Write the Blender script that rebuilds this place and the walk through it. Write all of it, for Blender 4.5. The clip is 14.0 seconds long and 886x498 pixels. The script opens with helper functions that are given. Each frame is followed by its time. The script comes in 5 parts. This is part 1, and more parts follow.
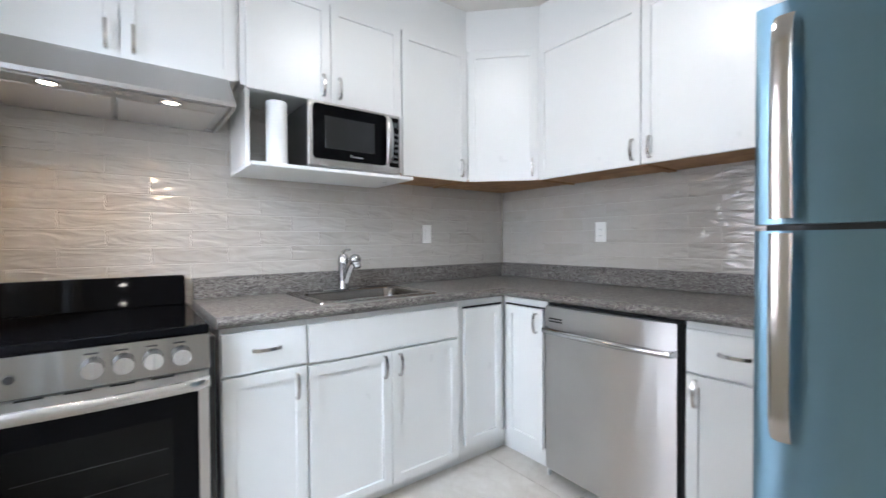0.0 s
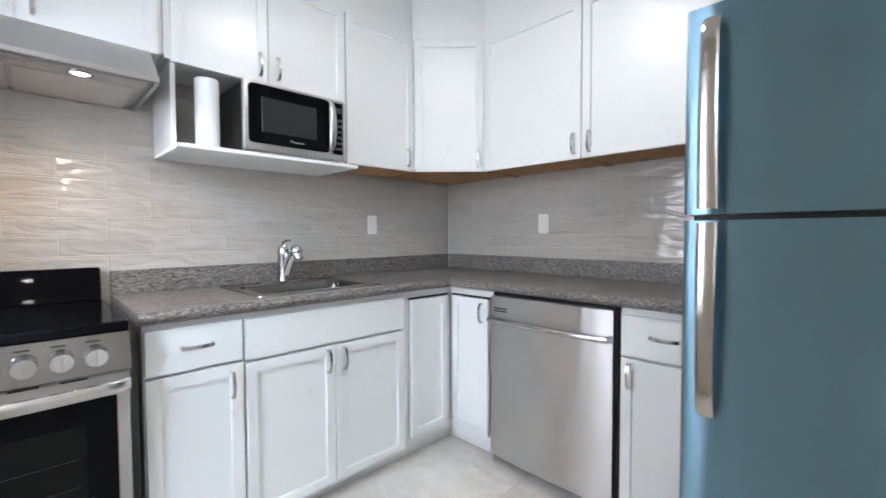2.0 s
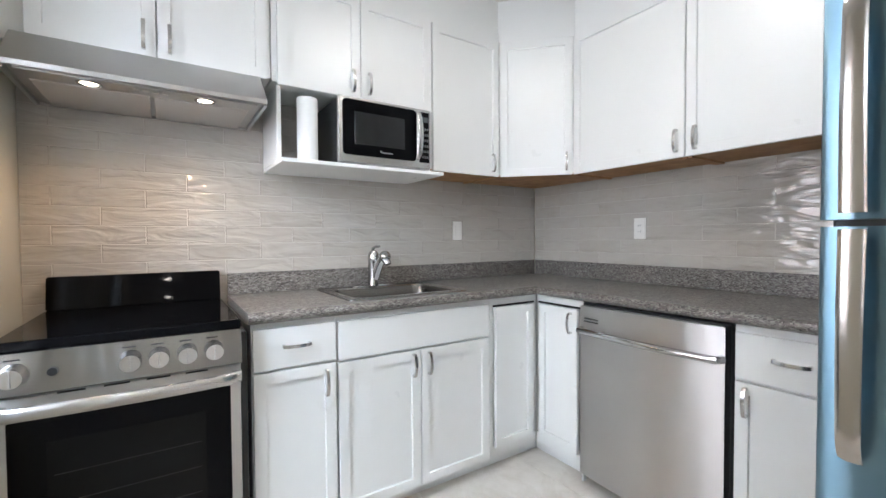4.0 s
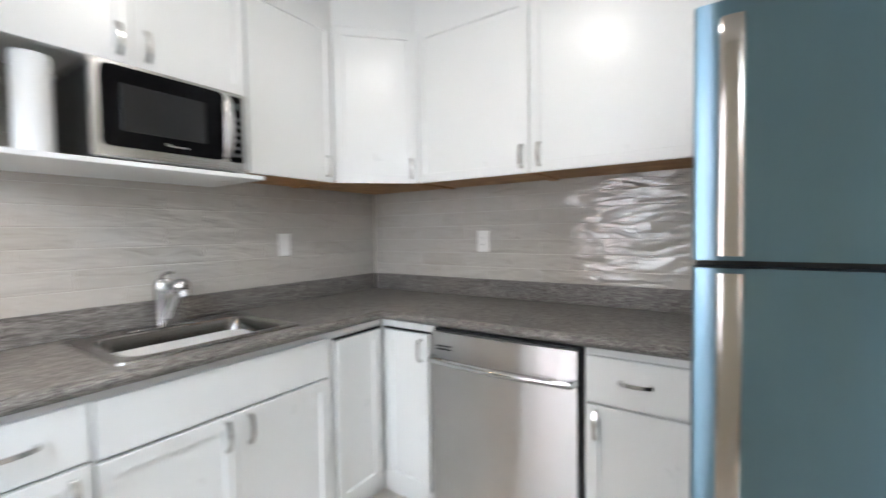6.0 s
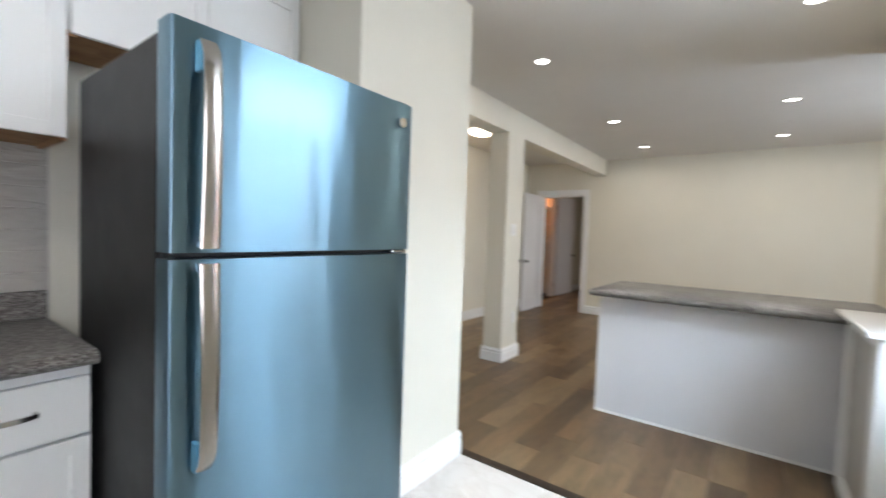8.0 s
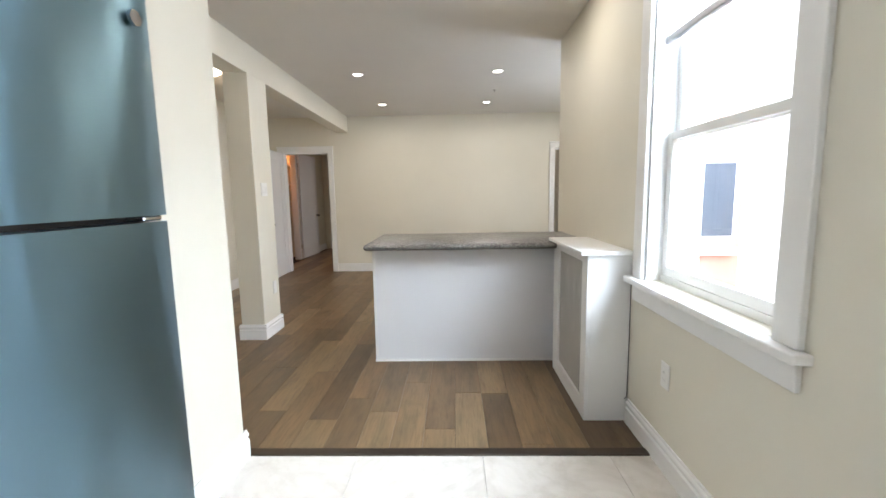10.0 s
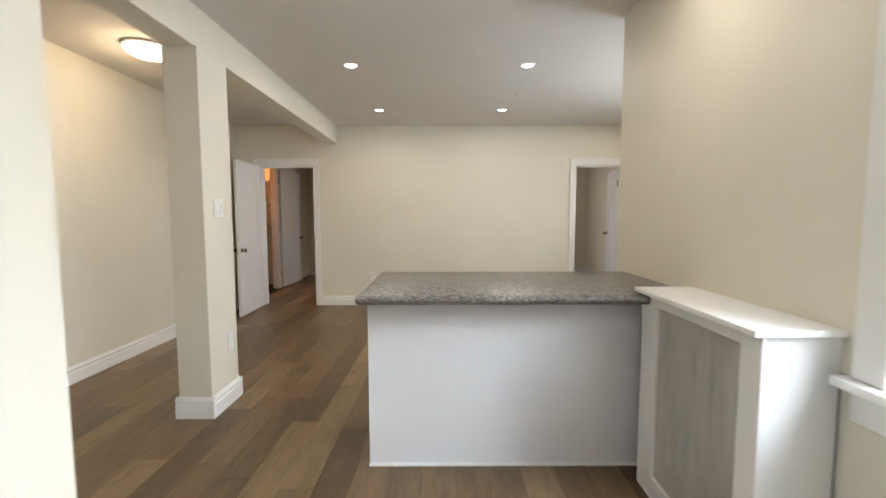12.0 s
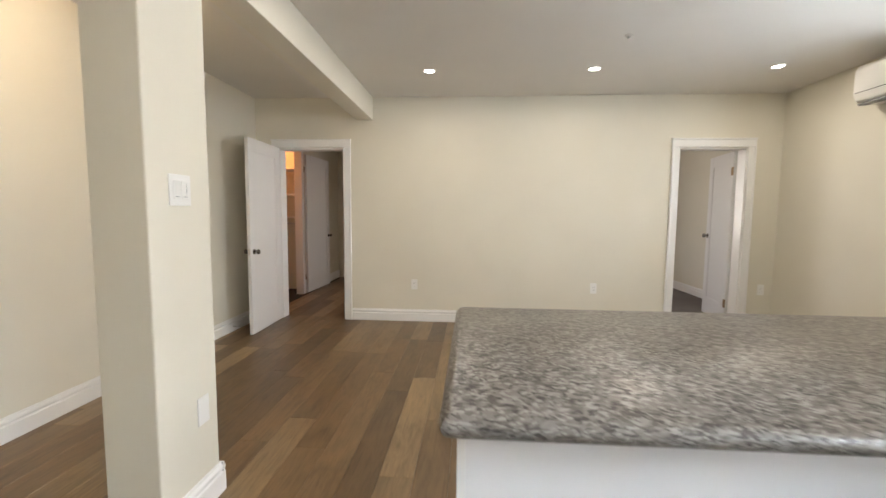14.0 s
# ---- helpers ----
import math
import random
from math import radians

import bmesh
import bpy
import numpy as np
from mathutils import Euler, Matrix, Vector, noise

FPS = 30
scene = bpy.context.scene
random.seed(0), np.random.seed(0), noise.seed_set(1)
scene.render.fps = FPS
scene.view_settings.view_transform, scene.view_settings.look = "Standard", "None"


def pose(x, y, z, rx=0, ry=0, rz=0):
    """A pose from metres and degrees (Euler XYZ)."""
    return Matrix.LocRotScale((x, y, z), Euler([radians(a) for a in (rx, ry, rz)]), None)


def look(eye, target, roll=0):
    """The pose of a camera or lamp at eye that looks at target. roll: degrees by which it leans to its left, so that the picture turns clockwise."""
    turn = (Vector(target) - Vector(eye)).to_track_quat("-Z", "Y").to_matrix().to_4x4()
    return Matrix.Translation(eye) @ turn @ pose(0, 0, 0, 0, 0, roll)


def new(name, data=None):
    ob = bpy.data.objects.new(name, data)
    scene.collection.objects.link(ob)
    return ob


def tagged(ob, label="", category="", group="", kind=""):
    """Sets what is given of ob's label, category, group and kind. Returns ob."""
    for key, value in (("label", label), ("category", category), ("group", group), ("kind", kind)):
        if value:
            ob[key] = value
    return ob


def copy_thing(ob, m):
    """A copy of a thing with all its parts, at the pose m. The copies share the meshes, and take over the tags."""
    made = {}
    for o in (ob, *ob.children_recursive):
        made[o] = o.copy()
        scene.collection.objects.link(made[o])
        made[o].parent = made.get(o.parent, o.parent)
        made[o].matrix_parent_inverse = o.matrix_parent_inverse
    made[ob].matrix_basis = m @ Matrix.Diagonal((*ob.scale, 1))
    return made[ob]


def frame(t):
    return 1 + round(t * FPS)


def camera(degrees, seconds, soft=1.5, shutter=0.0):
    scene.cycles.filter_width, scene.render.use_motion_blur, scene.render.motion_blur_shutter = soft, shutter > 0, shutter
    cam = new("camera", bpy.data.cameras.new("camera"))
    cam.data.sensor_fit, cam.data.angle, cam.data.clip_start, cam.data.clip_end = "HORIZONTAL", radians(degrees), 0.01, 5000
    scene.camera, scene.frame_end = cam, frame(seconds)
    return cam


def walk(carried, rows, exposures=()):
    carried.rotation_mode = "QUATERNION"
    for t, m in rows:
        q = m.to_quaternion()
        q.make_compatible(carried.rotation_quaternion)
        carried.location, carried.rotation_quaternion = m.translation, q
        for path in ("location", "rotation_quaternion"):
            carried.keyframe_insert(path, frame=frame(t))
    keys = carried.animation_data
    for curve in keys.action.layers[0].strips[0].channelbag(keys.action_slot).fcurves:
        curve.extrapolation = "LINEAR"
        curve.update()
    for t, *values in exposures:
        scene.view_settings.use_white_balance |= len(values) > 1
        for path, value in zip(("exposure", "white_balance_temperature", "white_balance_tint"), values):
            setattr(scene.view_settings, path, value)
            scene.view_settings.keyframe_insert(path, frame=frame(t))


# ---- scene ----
cam = camera(93.0, 14.0, shutter=0.5)
PATH = [
    (0, (-2.24, -2.207, 1.17), (-1.025, -0.618, 1.132), -0.4),
    (0.5, (-2.243, -2.199, 1.168), (-0.836, -0.779, 1.132), -0.1),
    (1, (-2.238, -2.198, 1.166), (-0.741, -0.874, 1.115), -0.0),
    (1.5, (-2.236, -2.195, 1.161), (-0.717, -0.896, 1.101), -0.1),
    (2, (-2.227, -2.19, 1.158), (-0.82, -0.77, 1.085), -0.2),
    (2.5, (-2.224, -2.182, 1.162), (-0.949, -0.643, 1.094), -0.2),
    (3, (-2.221, -2.184, 1.163), (-1.137, -0.504, 1.108), -0.3),
    (5.5, (-2.127, -2.039, 1.228), (-0.888, -0.469, 1.215), -0.7),
    (6, (-2.036, -1.922, 1.265), (-0.383, -0.799, 1.188), -0.8),
    (6.5, (-1.985, -1.833, 1.285), (-0.047, -1.347, 1.206), -0.1),
    (7, (-2.008, -1.765, 1.276), (-0.034, -2.08, 1.208), -0.1),
    (7.5, (-2.04, -1.663, 1.257), (-0.359, -2.744, 1.188), 1.0),
    (8, (-2.042, -1.494, 1.268), (-0.85, -3.098, 1.188), 2.0),
    (8.5, (-1.991, -1.387, 1.249), (-1.337, -3.27, 1.078), 1.6),
    (9, (-1.905, -1.397, 1.23), (-1.634, -3.361, 0.968), 1.6),
    (11.5, (-1.566, -2.308, 1.261), (-1.584, -4.298, 1.062), -1.4),
    (12, (-1.517, -2.6, 1.264), (-1.519, -4.594, 1.107), -0.1),
    (12.5, (-1.473, -2.925, 1.249), (-1.431, -4.917, 1.077), -0.2),
    (13, (-1.401, -3.238, 1.25), (-1.293, -5.226, 1.058), 0.4),
    (13.5, (-1.296, -3.528, 1.247), (-1.157, -5.516, 1.089), 1.0),
    (14, (-1.17, -3.797, 1.237), (-1.036, -5.785, 1.068), 0.5),
]
EXPOSURES = [(0, 1.85, 5700, 10), (3, 1.85, 5800, 10), (6.0, 1.78, 6050, 10), (7.5, 1.65, 5850, 10), (9.0, 1.92, 5900, 10), (12.0, 1.85, 6250, 10), (14.0, 2.03, 6300, 10)]
walk(cam, [(t, look(eye, target, roll)) for t, eye, target, roll in PATH], EXPOSURES)

# ---- light ----
SUN_EL, SUN_AZ = 52, 96
world = bpy.data.worlds.new("sky")
scene.world = world
world.use_nodes = True
wn = world.node_tree
sky = wn.nodes.new("ShaderNodeTexSky")
sky.sky_type = "NISHITA"
sky.sun_disc = False
sky.sun_elevation = radians(SUN_EL)
sky.sun_rotation = radians(SUN_AZ)
wn.links.new(sky.outputs[0], wn.nodes["Background"].inputs[0])
wn.nodes["Background"].inputs[1].default_value = 0.15


def lamp(name, kind, m, watts, colour=(1, 1, 1), **settings):
    data = bpy.data.lights.new(name, kind)
    data.energy, data.color = watts, colour
    for key, value in settings.items():
        setattr(data, key, value)
    ob = new(name, data)
    ob.matrix_world = m
    return ob


az, el = radians(SUN_AZ), radians(SUN_EL)
lamp("sun", "SUN", look((math.sin(az) * math.cos(el), math.cos(az) * math.cos(el), math.sin(el)), (0, 0, 0)), 5.0, (1, 0.96, 0.91), angle=radians(0.5))

WARM = (1.0, 0.88, 0.73)
CEIL = 2.514
POTS = [(-0.752, -4.34), (-2.23, -4.34), (-0.756, -6.204), (-2.228, -6.204), (-0.77, -7.682), (-2.224, -7.682), (-3.758, -7.682)]
for px, py in POTS:
    lamp("pot_lamp", "AREA", pose(px, py, CEIL - 0.012), 1.6, WARM, shape="DISK", size=0.1, spread=radians(180))
KITCHEN_LAMP = (-1.25, -1.3)
lamp("kitchen_lamp", "AREA", pose(*KITCHEN_LAMP, CEIL - 0.095), 2.5, (1, 0.93, 0.84), shape="DISK", size=0.28)
lamp("dome_lamp", "POINT", pose(0.655, -5.82, CEIL - 0.14), 3.5, (1, 0.74, 0.46), shadow_soft_size=0.1)
for hx in (-2.416, -2.09):
    lamp("hood_lamp", "SPOT", pose(hx, -0.41, 1.666), 1.9, (1, 0.60, 0.29), spot_size=radians(150), spot_blend=0.6, shadow_soft_size=0.025)
lamp("closet_lamp", "POINT", pose(2.1, -9.85, 2.28), 4.5, (1, 0.34, 0.10), shadow_soft_size=0.06)
WALL_W = -2.675
lamp("window_daylight", "AREA", look((WALL_W - 1.5, -2.75, 2.75), (-1.6, -3.75, 0.65)), 82, (0.80, 0.91, 1.0), shape="RECTANGLE", size=3.0, size_y=1.3, spread=radians(150))
lamp("window_daylight", "AREA", pose(WALL_W - 0.038, -3.22, 2.085, 0, -84, 0), 4.2, (0.88, 0.94, 1.0), shape="RECTANGLE", size=0.34, size_y=0.80)
lamp("window_daylight", "AREA", pose(WALL_W - 0.22, -1.02, 1.44, 0, -90, 0), 4.2, (0.88, 0.94, 1.0), shape="RECTANGLE", size=1.24, size_y=0.76)
lamp("living_daylight", "AREA", pose(-4.59, -6.05, 1.5, 0, -90, 0), 11, (0.82, 0.91, 1.0), shape="RECTANGLE", size=1.2, size_y=0.85)
lamp("bedroom_daylight", "AREA", pose(-2.0, -11.66, 1.5, 90, 0, 0), 9, (1.0, 0.87, 0.78), shape="RECTANGLE", size=1.2, size_y=1.2)

# ---- materials ----


def material(name, colour, rough=0.5, metal=0.0, **more):
    m = bpy.data.materials.new(name)
    m.use_nodes = True
    b = m.node_tree.nodes["Principled BSDF"]
    b.inputs["Base Color"].default_value = (*colour, 1)
    b.inputs["Roughness"].default_value = rough
    b.inputs["Metallic"].default_value = metal
    for key, value in more.items():
        b.inputs[key.replace("_", " ")].default_value = value
    return m


def nodes_of(m):
    t = m.node_tree
    return t, t.nodes, t.links, t.nodes["Principled BSDF"]


def coords(m, scale=(1, 1, 1), spread=False):
    """Object coordinates, stretched; spread shifts them for each object."""
    t, n, l, b = nodes_of(m)
    co = n.new("ShaderNodeTexCoord")
    mp = n.new("ShaderNodeMapping")
    mp.inputs["Scale"].default_value = scale
    l.new(co.outputs["Object"], mp.inputs["Vector"])
    if spread:
        info = n.new("ShaderNodeObjectInfo")
        mul = n.new("ShaderNodeMath")
        mul.operation = "MULTIPLY"
        mul.inputs[1].default_value = 37.0
        l.new(info.outputs["Random"], mul.inputs[0])
        comb = n.new("ShaderNodeCombineXYZ")
        for k in range(3):
            l.new(mul.outputs[0], comb.inputs[k])
        l.new(comb.outputs[0], mp.inputs["Location"])
    return mp.outputs[0]


def noisy(m, vec, scale, detail=4.0, rough=0.55, distortion=0.0):
    t, n, l, b = nodes_of(m)
    x = n.new("ShaderNodeTexNoise")
    x.inputs["Scale"].default_value = scale
    x.inputs["Detail"].default_value = detail
    x.inputs["Roughness"].default_value = rough
    x.inputs["Distortion"].default_value = distortion
    l.new(vec, x.inputs["Vector"])
    return x.outputs[0]


def ramp(m, fac, stops):
    t, n, l, b = nodes_of(m)
    r = n.new("ShaderNodeValToRGB")
    while len(r.color_ramp.elements) < len(stops):
        r.color_ramp.elements.new(0.5)
    for e, (p, c) in zip(r.color_ramp.elements, stops):
        e.position, e.color = p, (*c, 1)
    l.new(fac, r.inputs[0])
    return r.outputs[0]


def mixed(m, fac, a, b2, mode="MIX"):
    t, n, l, b = nodes_of(m)
    x = n.new("ShaderNodeMix")
    x.data_type, x.blend_type = "RGBA", mode
    if isinstance(fac, float):
        x.inputs[0].default_value = fac
    else:
        l.new(fac, x.inputs[0])
    for sock, v in ((x.inputs[6], a), (x.inputs[7], b2)):
        if isinstance(v, tuple):
            sock.default_value = (*v, 1)
        else:
            l.new(v, sock)
    return x.outputs[2]


def relief(m, height, strength, distance=0.002):
    t, n, l, b = nodes_of(m)
    x = n.new("ShaderNodeBump")
    x.inputs["Strength"].default_value = strength
    x.inputs["Distance"].default_value = distance
    l.new(height, x.inputs["Height"])
    l.new(x.outputs[0], b.inputs["Normal"])


def ranged(m, fac, low, high, socket):
    t, n, l, b = nodes_of(m)
    x = n.new("ShaderNodeMapRange")
    x.inputs[3].default_value, x.inputs[4].default_value = low, high
    l.new(fac, x.inputs[0])
    l.new(x.outputs[0], b.inputs[socket])


def painted(name, colour, rough, fine=90, depth=0.12, drift=0.05):
    """Paint with a faint roller texture and slow drift of tone."""
    m = material(name, colour, rough)
    t, n, l, b = nodes_of(m)
    v = coords(m)
    slow = noisy(m, v, 1.3, 3)
    dark = tuple(c * (1 - drift) for c in colour)
    l.new(ramp(m, slow, [(0.3, dark), (0.7, colour)]), b.inputs["Base Color"])
    ranged(m, noisy(m, v, 9, 3), rough - 0.06, rough + 0.06, "Roughness")
    relief(m, noisy(m, v, fine, 3), depth, 0.001)
    return m


WALL = painted("wall_paint", (0.73, 0.69, 0.585), 0.55)
CEILING = painted("ceiling_paint", (0.74, 0.71, 0.66), 0.8, 120, 0.15)
TRIM = painted("trim_paint", (0.82, 0.81, 0.79), 0.32, 40, 0.04, 0.03)
CABINET = painted("cabinet_paint", (0.80, 0.80, 0.785), 0.3, 60, 0.03, 0.02)
DOORPAINT = painted("door_paint", (0.78, 0.77, 0.76), 0.35, 40, 0.05, 0.03)
PANEL = painted("bar_panel_paint", (0.80, 0.79, 0.80), 0.4, 40, 0.05, 0.03)
PLATE = material("white_plastic", (0.80, 0.785, 0.75), 0.35)
DARK = material("dark_gap", (0.02, 0.02, 0.02), 0.8)
BLACK = material("black_plastic", (0.015, 0.015, 0.016), 0.35)
GLASSBLACK = material("black_glass", (0.003, 0.003, 0.0035), 0.035, 0, Specular_IOR_Level=0.09)
CHROME = material("chrome", (0.5, 0.5, 0.505), 0.1, 1.0)
NICKEL = material("brushed_nickel", (0.62, 0.60, 0.57), 0.28, 1.0)
KNOB = material("dark_nickel", (0.22, 0.20, 0.18), 0.25, 1.0)
BRONZE = material("aged_brass", (0.30, 0.20, 0.11), 0.35, 1.0)
LIT = material("lit_diffuser", (1, 0.95, 0.88), 0.5, 0, Emission_Strength=5.0, Emission_Color=(1, 0.93, 0.82, 1))
LITDOME = material("lit_dome_glass", (1, 0.95, 0.88), 0.4, 0, Emission_Strength=1.3, Emission_Color=(1, 0.88, 0.70, 1))
LITHOOD = material("lit_hood_lens", (1, 0.9, 0.8), 0.4, 0, Emission_Strength=4.0, Emission_Color=(1, 0.85, 0.62, 1))
PULL = material("satin_pull", (0.66, 0.65, 0.635), 0.24, 1.0)
PAPER = painted("paper_towel", (0.83, 0.83, 0.82), 0.9, 160, 0.5, 0.02)
GROUT = painted("grout", (0.54, 0.51, 0.465), 0.9)
SHADE = material("blind_fabric", (0.85, 0.85, 0.84), 0.8)
sn = SHADE.node_tree.nodes
weave, through_light = sn.new("ShaderNodeMixShader"), sn.new("ShaderNodeBsdfTranslucent")
through_light.inputs[0].default_value = (0.85, 0.85, 0.84, 1)
weave.inputs[0].default_value = 0.6
SHADE.node_tree.links.new(sn["Principled BSDF"].outputs[0], weave.inputs[1])
SHADE.node_tree.links.new(through_light.outputs[0], weave.inputs[2])
SHADE.node_tree.links.new(weave.outputs[0], sn["Material Output"].inputs[0])
PINK = painted("coral_render", (0.68, 0.36, 0.27), 0.85, 30, 0.5, 0.2)
PALE = painted("pale_render", (0.80, 0.78, 0.75), 0.85, 30, 0.5, 0.1)
CONCRETE = painted("concrete_ground", (0.34, 0.33, 0.31), 0.9, 40, 0.5, 0.25)
DUSTYPANE = material("dusty_pane", (0.10, 0.12, 0.15), 0.15)
CARPET = painted("grey_carpet", (0.16, 0.14, 0.13), 0.95, 220, 0.9, 0.25)

GLASS = material("window_glass", (1, 1, 1), 0.0, 0, Transmission_Weight=1.0, IOR=1.45)

# light wood of the cabinets' raw underside
RAWWOOD = material("raw_wood", (0.42, 0.22, 0.09), 0.6)
t, n, l, b = nodes_of(RAWWOOD)
v = coords(RAWWOOD, (3, 3, 40))
l.new(ramp(RAWWOOD, noisy(RAWWOOD, v, 4, 5), [(0.3, (0.30, 0.14, 0.05)), (0.7, (0.50, 0.28, 0.12))]), b.inputs["Base Color"])

# speckled laminate
LAMINATE = material("speckled_laminate", (0.3, 0.3, 0.3), 0.22, 0, Specular_IOR_Level=0.42)
t, n, l, b = nodes_of(LAMINATE)
v = coords(LAMINATE, (0.44, 0.5, 1.25))
vor = n.new("ShaderNodeTexVoronoi")
vor.inputs["Scale"].default_value = 250
warp = n.new("ShaderNodeVectorMath")
warp.operation = "MULTIPLY_ADD"
nz = n.new("ShaderNodeTexNoise")
nz.inputs["Scale"].default_value = 70
l.new(v, nz.inputs["Vector"])
l.new(nz.outputs["Color"], warp.inputs[0])
warp.inputs[1].default_value = (0.01, 0.01, 0.01)
l.new(v, warp.inputs[2])
l.new(warp.outputs[0], vor.inputs["Vector"])
sep = n.new("ShaderNodeSeparateColor")
l.new(vor.outputs["Color"], sep.inputs[0])
base = ramp(LAMINATE, sep.outputs[0], [(0.0, (0.042, 0.037, 0.032)), (0.22, (0.108, 0.094, 0.085)), (0.5, (0.168, 0.151, 0.139)), (0.72, (0.210, 0.194, 0.180)), (0.93, (0.30, 0.29, 0.27))])
cloud = ramp(LAMINATE, noisy(LAMINATE, v, 14, 4), [(0.35, (0.86, 0.86, 0.85)), (0.65, (1.02, 1.01, 0.99))])
l.new(mixed(LAMINATE, 1.0, base, cloud, "MULTIPLY"), b.inputs["Base Color"])
ranged(LAMINATE, noisy(LAMINATE, v, 60, 2), 0.3, 0.36, "Roughness")
relief(LAMINATE, noisy(LAMINATE, v, 220, 2), 0.04, 0.0004)

# glazed wall tile with an uneven hand-made face
TILE = material("glazed_tile", (0.42, 0.40, 0.37), 0.07, 0, Coat_Weight=0.5, Coat_Roughness=0.05, IOR=1.55)
t, n, l, b = nodes_of(TILE)
v = coords(TILE, (1, 1, 1), True)
info = n.new("ShaderNodeObjectInfo")
tone = ramp(TILE, info.outputs["Random"], [(0.0, (0.42, 0.378, 0.325)), (0.5, (0.455, 0.413, 0.36)), (1.0, (0.485, 0.446, 0.395))])
l.new(mixed(TILE, noisy(TILE, v, 14, 3), tone, (0.485, 0.46, 0.42)), b.inputs["Base Color"])
vb = coords(TILE, (0.45, 0.45, 1.7), True)
hills = noisy(TILE, vb, 11, 2.6, 0.45, 0.7)
relief(TILE, hills, 1.0, 0.0155)
x = next(q for q in n if q.type == "BUMP")
l.new(x.outputs[0], b.inputs["Coat Normal"])

# brushed steel; the brushing runs level, so that reflections smear upright
def steel(name, colour, rough, along, depth=0.05, aniso=0.0):
    m = material(name, colour, rough, 1.0)
    t, n, l, b = nodes_of(m)
    v = coords(m, along)
    fine = noisy(m, v, 4, 4)
    ranged(m, fine, rough - 0.04, rough + 0.06, "Roughness")
    soft = noisy(m, coords(m), 3.0, 3)
    dull = tuple(c * 0.93 for c in colour)
    l.new(ramp(m, soft, [(0.35, dull), (0.65, colour)]), b.inputs["Base Color"])
    relief(m, fine, depth, 0.0002)
    if aniso:
        # sheet metal is never quite flat: faint upright waves
        wave = n.new("ShaderNodeBump")
        wave.inputs["Strength"].default_value = 0.5
        wave.inputs["Distance"].default_value = 0.008
        l.new(noisy(m, coords(m, (1, 1, 0.12)), 7, 2), wave.inputs["Height"])
        l.new(next(q for q in n if q.type == "BUMP" and q != wave).outputs[0], wave.inputs["Normal"])
        l.new(wave.outputs[0], b.inputs["Normal"])
        b.inputs["Anisotropic"].default_value = aniso
        b.inputs["Anisotropic Rotation"].default_value = 0.25
        tan = n.new("ShaderNodeTangent")
        tan.direction_type, tan.axis = "RADIAL", "Z"
        l.new(tan.outputs[0], b.inputs["Tangent"])
    return m


STEEL = steel("brushed_steel", (0.60, 0.588, 0.578), 0.33, (4, 4, 500), 0.006, 1.0)
# darker than the rim's steel: the bowl's shade is put into its colour
SHADEDSTEEL = steel("shaded_bowl_steel", (0.17, 0.16, 0.148), 0.2, (300, 4, 4), 0.03)
PANELSTEEL = steel("panel_steel", (0.33, 0.326, 0.322), 0.2, (4, 4, 500), 0.03, 0.9)
KNOBSTEEL = steel("knob_steel", (0.74, 0.745, 0.76), 0.2, (4, 4, 300), 0.02)
RIMSTEEL = steel("rim_steel", (0.45, 0.44, 0.43), 0.24, (4, 4, 300), 0.02)
SILVER = steel("silver_steel", (0.62, 0.61, 0.60), 0.24, (4, 4, 400), 0.02, 0.6)
HOODSTEEL = steel("hood_steel", (0.5, 0.49, 0.48), 0.32, (4, 300, 300), 0.03)
FILM = steel("film_covered_steel", (0.20, 0.325, 0.415), 0.31, (3, 3, 400), 0.012, 1.0)
FILM.node_tree.nodes["Principled BSDF"].inputs["Coat Weight"].default_value = 0.3
FILM.node_tree.nodes["Principled BSDF"].inputs["Coat Roughness"].default_value = 0.1
FRIDGESIDE = painted("fridge_side_grey", (0.019, 0.018, 0.018), 0.45, 260, 0.25, 0.2)
FRIDGESIDE.node_tree.nodes["Principled BSDF"].inputs["Specular IOR Level"].default_value = 0.22
FILTER = material("mesh_filter", (0.55, 0.52, 0.49), 0.5, 0.6)
t, n, l, b = nodes_of(FILTER)
v = coords(FILTER, (1, 1, 1))
relief(FILTER, noisy(FILTER, v, 350, 1), 0.8, 0.001)

# perforated radiator screen
SCREEN = material("perforated_screen", (0.33, 0.31, 0.285), 0.5, 0.15)
t, n, l, b = nodes_of(SCREEN)
co = coords(SCREEN, (1, 1, 1))
rot = n.new("ShaderNodeMapping")
rot.inputs["Rotation"].default_value = (radians(45), 0, 0)
l.new(co, rot.inputs["Vector"])
sx = n.new("ShaderNodeSeparateXYZ")
l.new(rot.outputs[0], sx.inputs[0])


def hole_wave(socket):
    mul = n.new("ShaderNodeMath")
    mul.operation = "MULTIPLY"
    mul.inputs[1].default_value = 2 * math.pi / 0.0105
    l.new(socket, mul.inputs[0])
    sn = n.new("ShaderNodeMath")
    sn.operation = "SINE"
    l.new(mul.outputs[0], sn.inputs[0])
    return sn.outputs[0]


